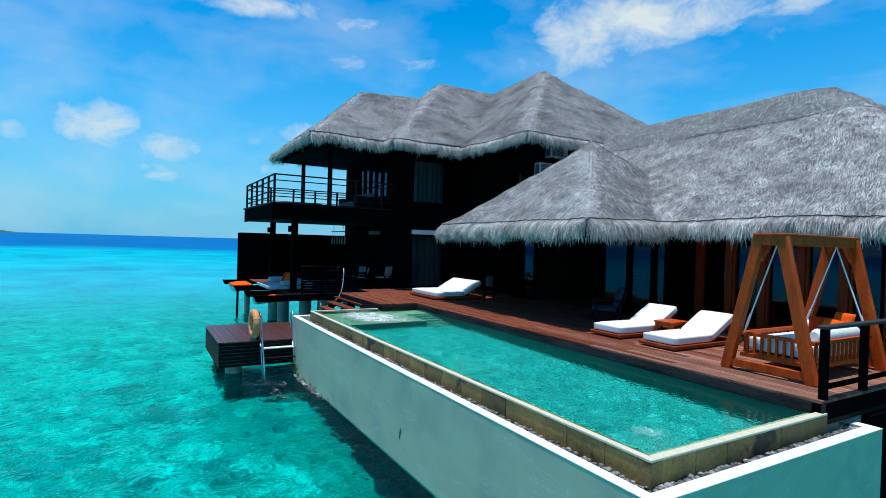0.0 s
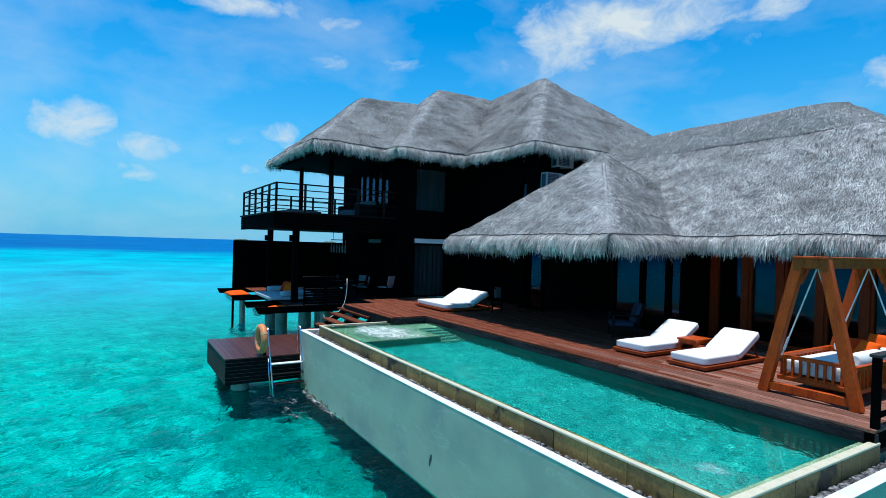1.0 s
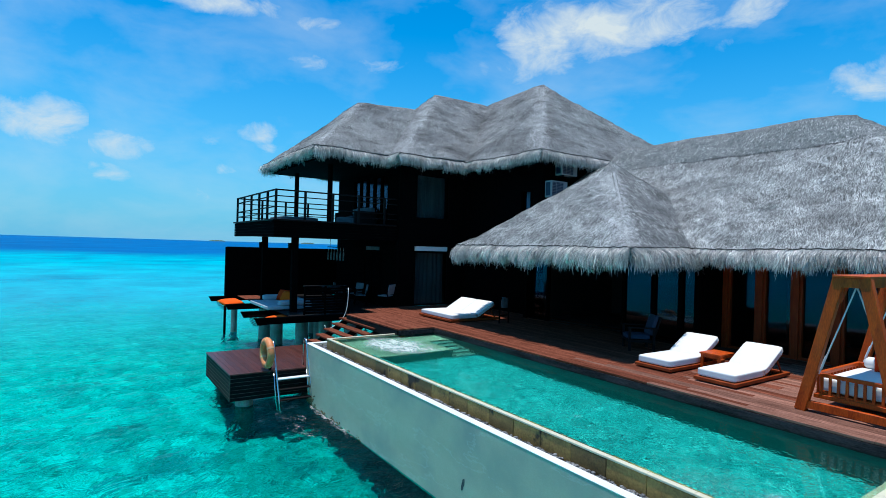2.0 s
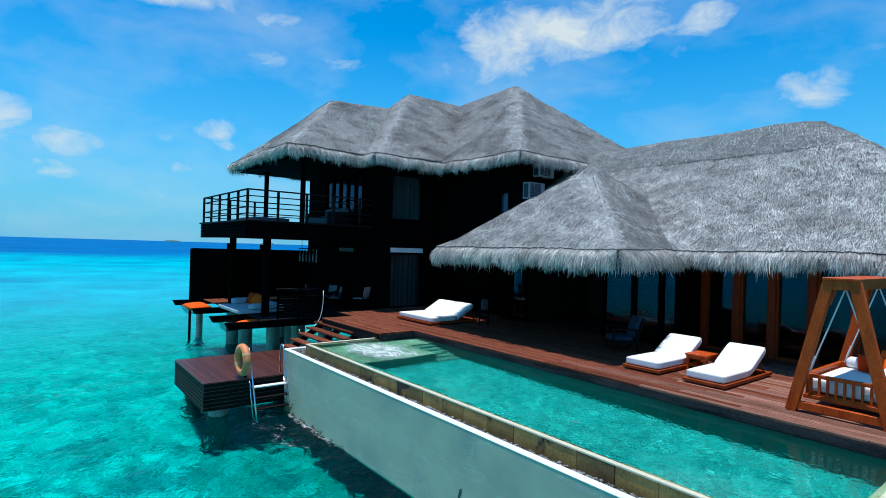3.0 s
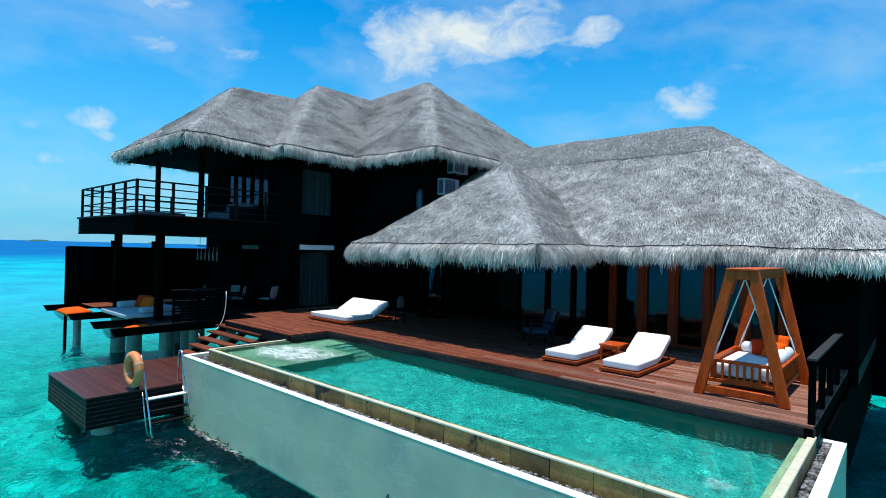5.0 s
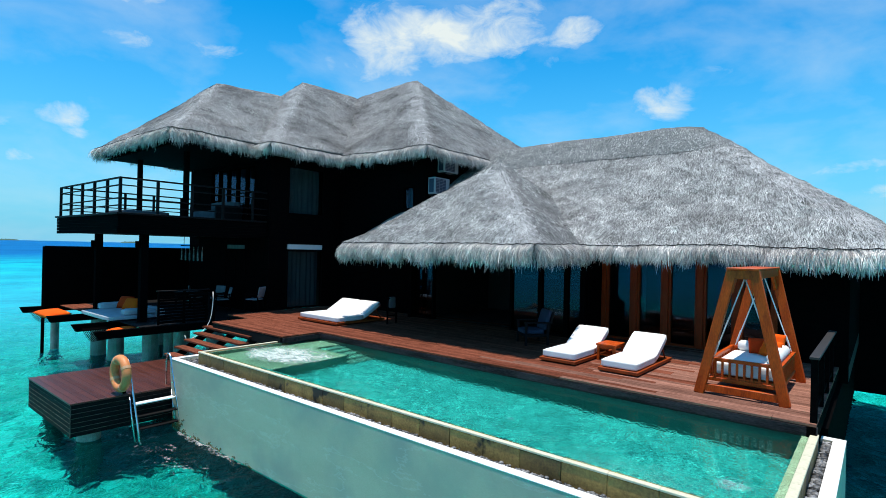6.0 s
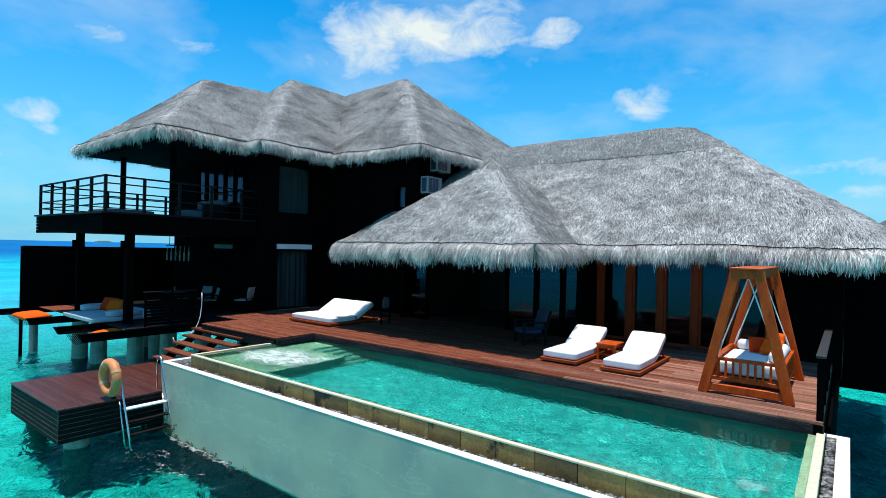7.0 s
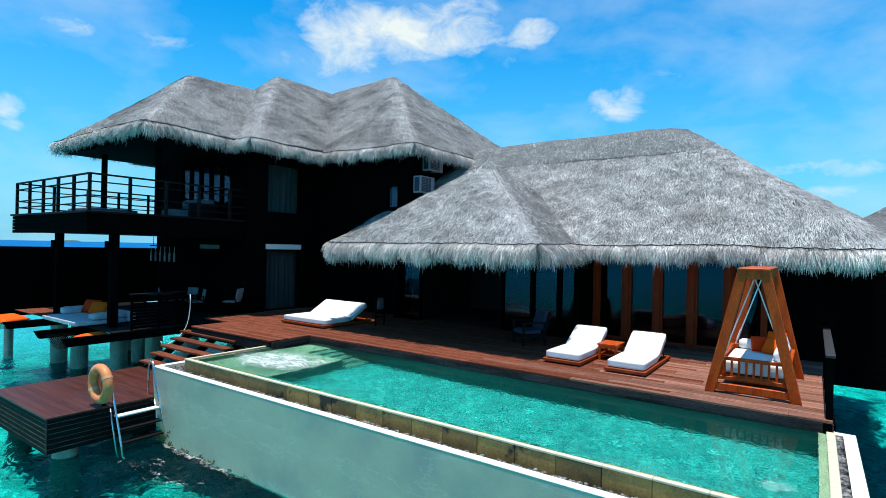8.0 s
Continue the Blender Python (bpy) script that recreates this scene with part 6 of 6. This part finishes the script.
def armchair(x, y, z, turn):
    ch = thing("armchair", (x, y, z), "dark timber armchair with blue-grey cushions in the shade", "armchair")
    part("seat_frame", box(x - 0.33, x + 0.33, y - 0.33, y + 0.33, z + 0.22, z + 0.29, 0.01), DARKWOOD, ch)
    part("seat_cushion", mattress(x - 0.28, x + 0.28, y - 0.34, y + 0.24, z + 0.29, z + 0.41), BLUECLOTH, ch, "blue-grey seat cushion", True)
    part("back_cushion", tilt(mattress(x - 0.28, x + 0.28, y + 0.18, y + 0.3, z + 0.4, z + 0.92), (x, y + 0.24, z + 0.4), -16), BLUECLOTH, ch, "", True)
    part("back_frame", tilt(box(x - 0.33, x + 0.33, y + 0.31, y + 0.35, z + 0.25, z + 0.9, 0.008), (x, y + 0.33, z + 0.4), -16), DARKWOOD, ch)
    for sx in (-0.33, 0.33):
        for sy in (-0.3, 0.3):
            part("leg", box(x + sx - 0.03, x + sx + 0.03, y + sy - 0.03, y + sy + 0.03, z, z + 0.58, 0.006), DARKWOOD, ch)
        part("armrest", box(x + sx - 0.05, x + sx + 0.05, y - 0.36, y + 0.42, z + 0.58, z + 0.615, 0.008), DARKWOOD, ch)
    ch.matrix_basis = ch.matrix_basis @ Matrix.Rotation(radians(turn), 4, "Z")
    return ch


armchair(-10.04, 10.78, DECK, -40)
table = thing("dining_table", (-23.6, 8.0, 2.09), "dark timber dining table under the balcony", "table")
part("tabletop", box(-24.5, -22.7, 7.6, 8.4, 2.78, 2.83, 0.008), DARKWOOD, table)
for x in (-24.4, -22.85):
    for y in (7.68, 8.25):
        part("leg", box(x, x + 0.07, y, y + 0.07, 2.09, 2.78), DARKWOOD, table)

# bottles hung in a row under the balcony
rack = thing("hanging_lanterns", (-23.7, 8.0, 4.2), "row of pale glass bottle lanterns hung from a bar", "lantern")
part("bar", tube([(-24.55, 7.95, 4.62), (-22.95, 8.05, 4.62)], 0.02, 8), BLACKWOOD, rack)
for x in (-24.4, -23.1):
    part("hook", tube([(x, 8.0, 4.62), (x, 8.0, 5.0)], 0.012, 6), BLACKWOOD, rack)
for k in range(6):
    x, y = -24.48 + k * 0.3, 7.955 + k * 0.019
    bt = part("bottle", rod((x, y, 4.04), (x, y, 4.34), 0.034, 12), BOTTLE, rack, "pale bottle")
    part("neck", rod((x, y, 4.34), (x, y, 4.46), 0.031, 10, 0.013), BOTTLE, bt)
    part("string", tube([(x, y, 4.46), (x, y, 4.62)], 0.006, 5), ROPE, bt)

# ---- upper balcony furniture ----
day = thing("sofa", (-23.4, 8.6, BALC), "cushioned sofa before the balcony windows, cloth darkened for the shade", "sofa")
part("seat", mattress(-24.3, -22.4, 8.2, 9.0, 5.62, 6.0), DIMCLOTH, day, "", True)
part("backrest", mattress(-24.3, -22.4, 9.0, 9.25, 5.62, 6.4), DIMCLOTH, day, "", True)
for x in (-24.45, -22.4):
    part("armrest", mattress(x, x + 0.15, 8.2, 9.25, 5.62, 6.2), DARKWOOD, day, "", True)
lb = thing("daybed", (-25.0, 6.4, BALC), "low mattress on the balcony floor, darkened for the shade", "daybed")
part("base", box(-25.9, -24.2, 5.6, 7.4, BALC, 5.72, 0.01), DARKWOOD, lb)
part("mattress", mattress(-25.85, -24.25, 5.65, 7.35, 5.72, 5.9), DIMCLOTH, lb, "", True)

# ---- far villa and islands ----
far_house = thing("house", (4, 46, SEA), "distant thatched overwater villa beyond the screen", "house")
hip_roof(far_house, "weathered grey thatch", -3.4, 11.0, 39.0, 53.0, 5.9, (3.6, 46, 10.6), (3.7, 46, 10.6),
         [((-3.4, 39.0, 5.9), (11.0, 39.0, 5.9), (0, -1, 0)), ((-3.4, 46.0, 5.9), (-3.4, 39.0, 5.9), (-1, 0, 0))], ("south", "west"), per_m2=60, per_metre=120)
part("wall", box(-2.2, 9.8, 40.2, 51.8, 1.9, 6.2), BLACKWOOD, far_house)
for x in (-1.5, 3.5, 9.0):
    part("pile", rod((x, 41, BED - 0.5), (x, 41, 1.9), 0.3, 16), CONCRETE, far_house)

LEAF = surface("far_trees", (0.02, 0.05, 0.03), (0.06, 0.11, 0.07), 0.9, 0.02, bump=0.0, fine=0.2)


def island(az, d, half, h, seed):
    c = Vector((d * math.cos(radians(az)), d * math.sin(radians(az)), SEA))
    ax = Vector((-math.sin(radians(az)), math.cos(radians(az)), 0))
    away = Vector((math.cos(radians(az)), math.sin(radians(az)), 0))
    bm = bmesh.new()
    n = 60
    prev = None
    for i in range(n + 1):
        s = 2 * i / n - 1
        top = h * max(0.02, (1 - s ** 4)) * (0.75 + 0.35 * noise.noise(Vector((s * 9, seed, 0))))
        o = c + ax * half * s
        cur = [bm.verts.new(o - away * 60), bm.verts.new(o - away * 40 + Vector((0, 0, top * 0.8))), bm.verts.new(o + Vector((0, 0, top))), bm.verts.new(o + away * 60)]
        if prev:
            for k in range(3):
                bm.faces.new((prev[k], prev[k + 1], cur[k + 1], cur[k])).smooth = True
        prev = cur
    ob = part("island", bm, LEAF)
    tagged(ob, "low wooded island on the horizon", "island", "far islands")


island(-166.5, 2600, 215, 17, 1.0)
island(169.1, 3000, 42, 8, 2.0)
island(160.3, 3000, 40, 9, 3.0)

# ---- pieces: coping stones, platform and deck boards ----
def piece(name, mesh, m, parent, material):
    if not mesh.materials:
        mesh.materials.append(material)
    ob = new(name, mesh)
    ob.parent = parent
    ob.matrix_basis = Matrix.Translation(parent.matrix_basis.translation).inverted() @ m
    return ob


random.seed(11)
LIP = 0.078
for length, a0, fixed, ax in ((CX1 - CX0, CX0, CY0, "x"), (3.36, CY0 + 0.165, CX1 - 0.17, "y"), (2.25, CY0 + 0.165, CX0, "y")):
    n = max(2, round(length / 0.6))
    w = length / n
    if ax == "x":
        me = [mesh_of("coping_stone", box(0.003, w - 0.003, 0, 0.165, 1.66, COPE - 0.032 - d, 0.006)) for d in (0.0, 0.006)]
    else:
        me = [mesh_of("coping_stone", box(0.075 if length > 3 else 0.035, 0.17, 0.003, w - 0.003, 1.66, COPE - 0.032 - d, 0.006)) for d in (0.0, 0.006)]
    for k in range(n):
        e = random.uniform(-0.004, 0.004)
        off = Matrix.Translation((a0 + k * w, fixed + e, 0) if ax == "x" else (fixed + e, a0 + k * w, 0))
        piece("coping_stone", me[k % 2], off, pool, SANDSTONE)
# the pale slabs on the stones: the long front runs through, the ends butt against it
n = 20
w = (CX1 - CX0 + 0.016) / n
front = mesh_of("coping_slab", box(0.001, w - 0.001, -0.008, LIP, COPE - 0.031, COPE, 0.006))
for k in range(n):
    piece("coping_slab", front, Matrix.Translation((CX0 - 0.008 + k * w, CY0, 0)), pool, COPETOP)
for x0, x1, n in ((CX1 - 0.1, CX1 + 0.008, 6), (CX0 - 0.008, CX0 + 0.08, 4)):
    w = ((3.42 if n == 6 else 2.2)) / n
    side = mesh_of("coping_slab", box(x0, x1, 0.001, w - 0.001, COPE - 0.031, COPE, 0.006))
    for k in range(n):
        piece("coping_slab", side, Matrix.Translation((0, CY0 + LIP + 0.001 + k * w, 0)), pool, COPETOP)

plank = {}


def plank_row(parent, material, x0, x1, y0, w, ztop, thick, lens):
    x = x0
    while x < x1 - 0.05:
        ln = random.choice(lens)
        if x == x0:
            ln *= random.choice((0.4, 0.7, 1.0))
        if x + ln > x1 - 0.5:
            ln = x1 - x
        key = (round(ln, 2), w, thick, material.name)
        if key not in plank:
            plank[key] = mesh_of("plank", box(0.002, ln - 0.002, 0.003, w - 0.003, -thick, 0, 0.005))
        dry = material is DECKWOOD and random.random() < (x + ln / 2 + 9.6) / 4.5
        if dry:
            key = (*key, "dry")
            if key not in plank:
                plank[key] = mesh_of("plank", box(0.002, ln - 0.002, 0.003, w - 0.003, -thick, 0, 0.005))
        piece("plank", plank[key], Matrix.Translation((x, y0, ztop + random.uniform(-0.002, 0.002))), parent, DRYWOOD if dry else material)
        x += ln


for k in range(39):
    plank_row(deck, DECKWOOD, -20.58, -3.57, 7.84 + k * 0.1415, 0.1415, DECK, 0.042, (2.4, 3.0, 3.6))
for k in range(9):
    plank_row(deck, DECKWOOD, -19.17, -15.34, 6.57 + k * 0.1411, 0.1411, DECK, 0.042, (2.4, 3.0, 3.6))
for k in range(25):
    plank_row(plat, PLATWOOD, PX0 - 0.02, PX1 + 0.02, PY0 - 0.02 + k * 0.1432, 0.1432, PZ, 0.04, (3.4,))
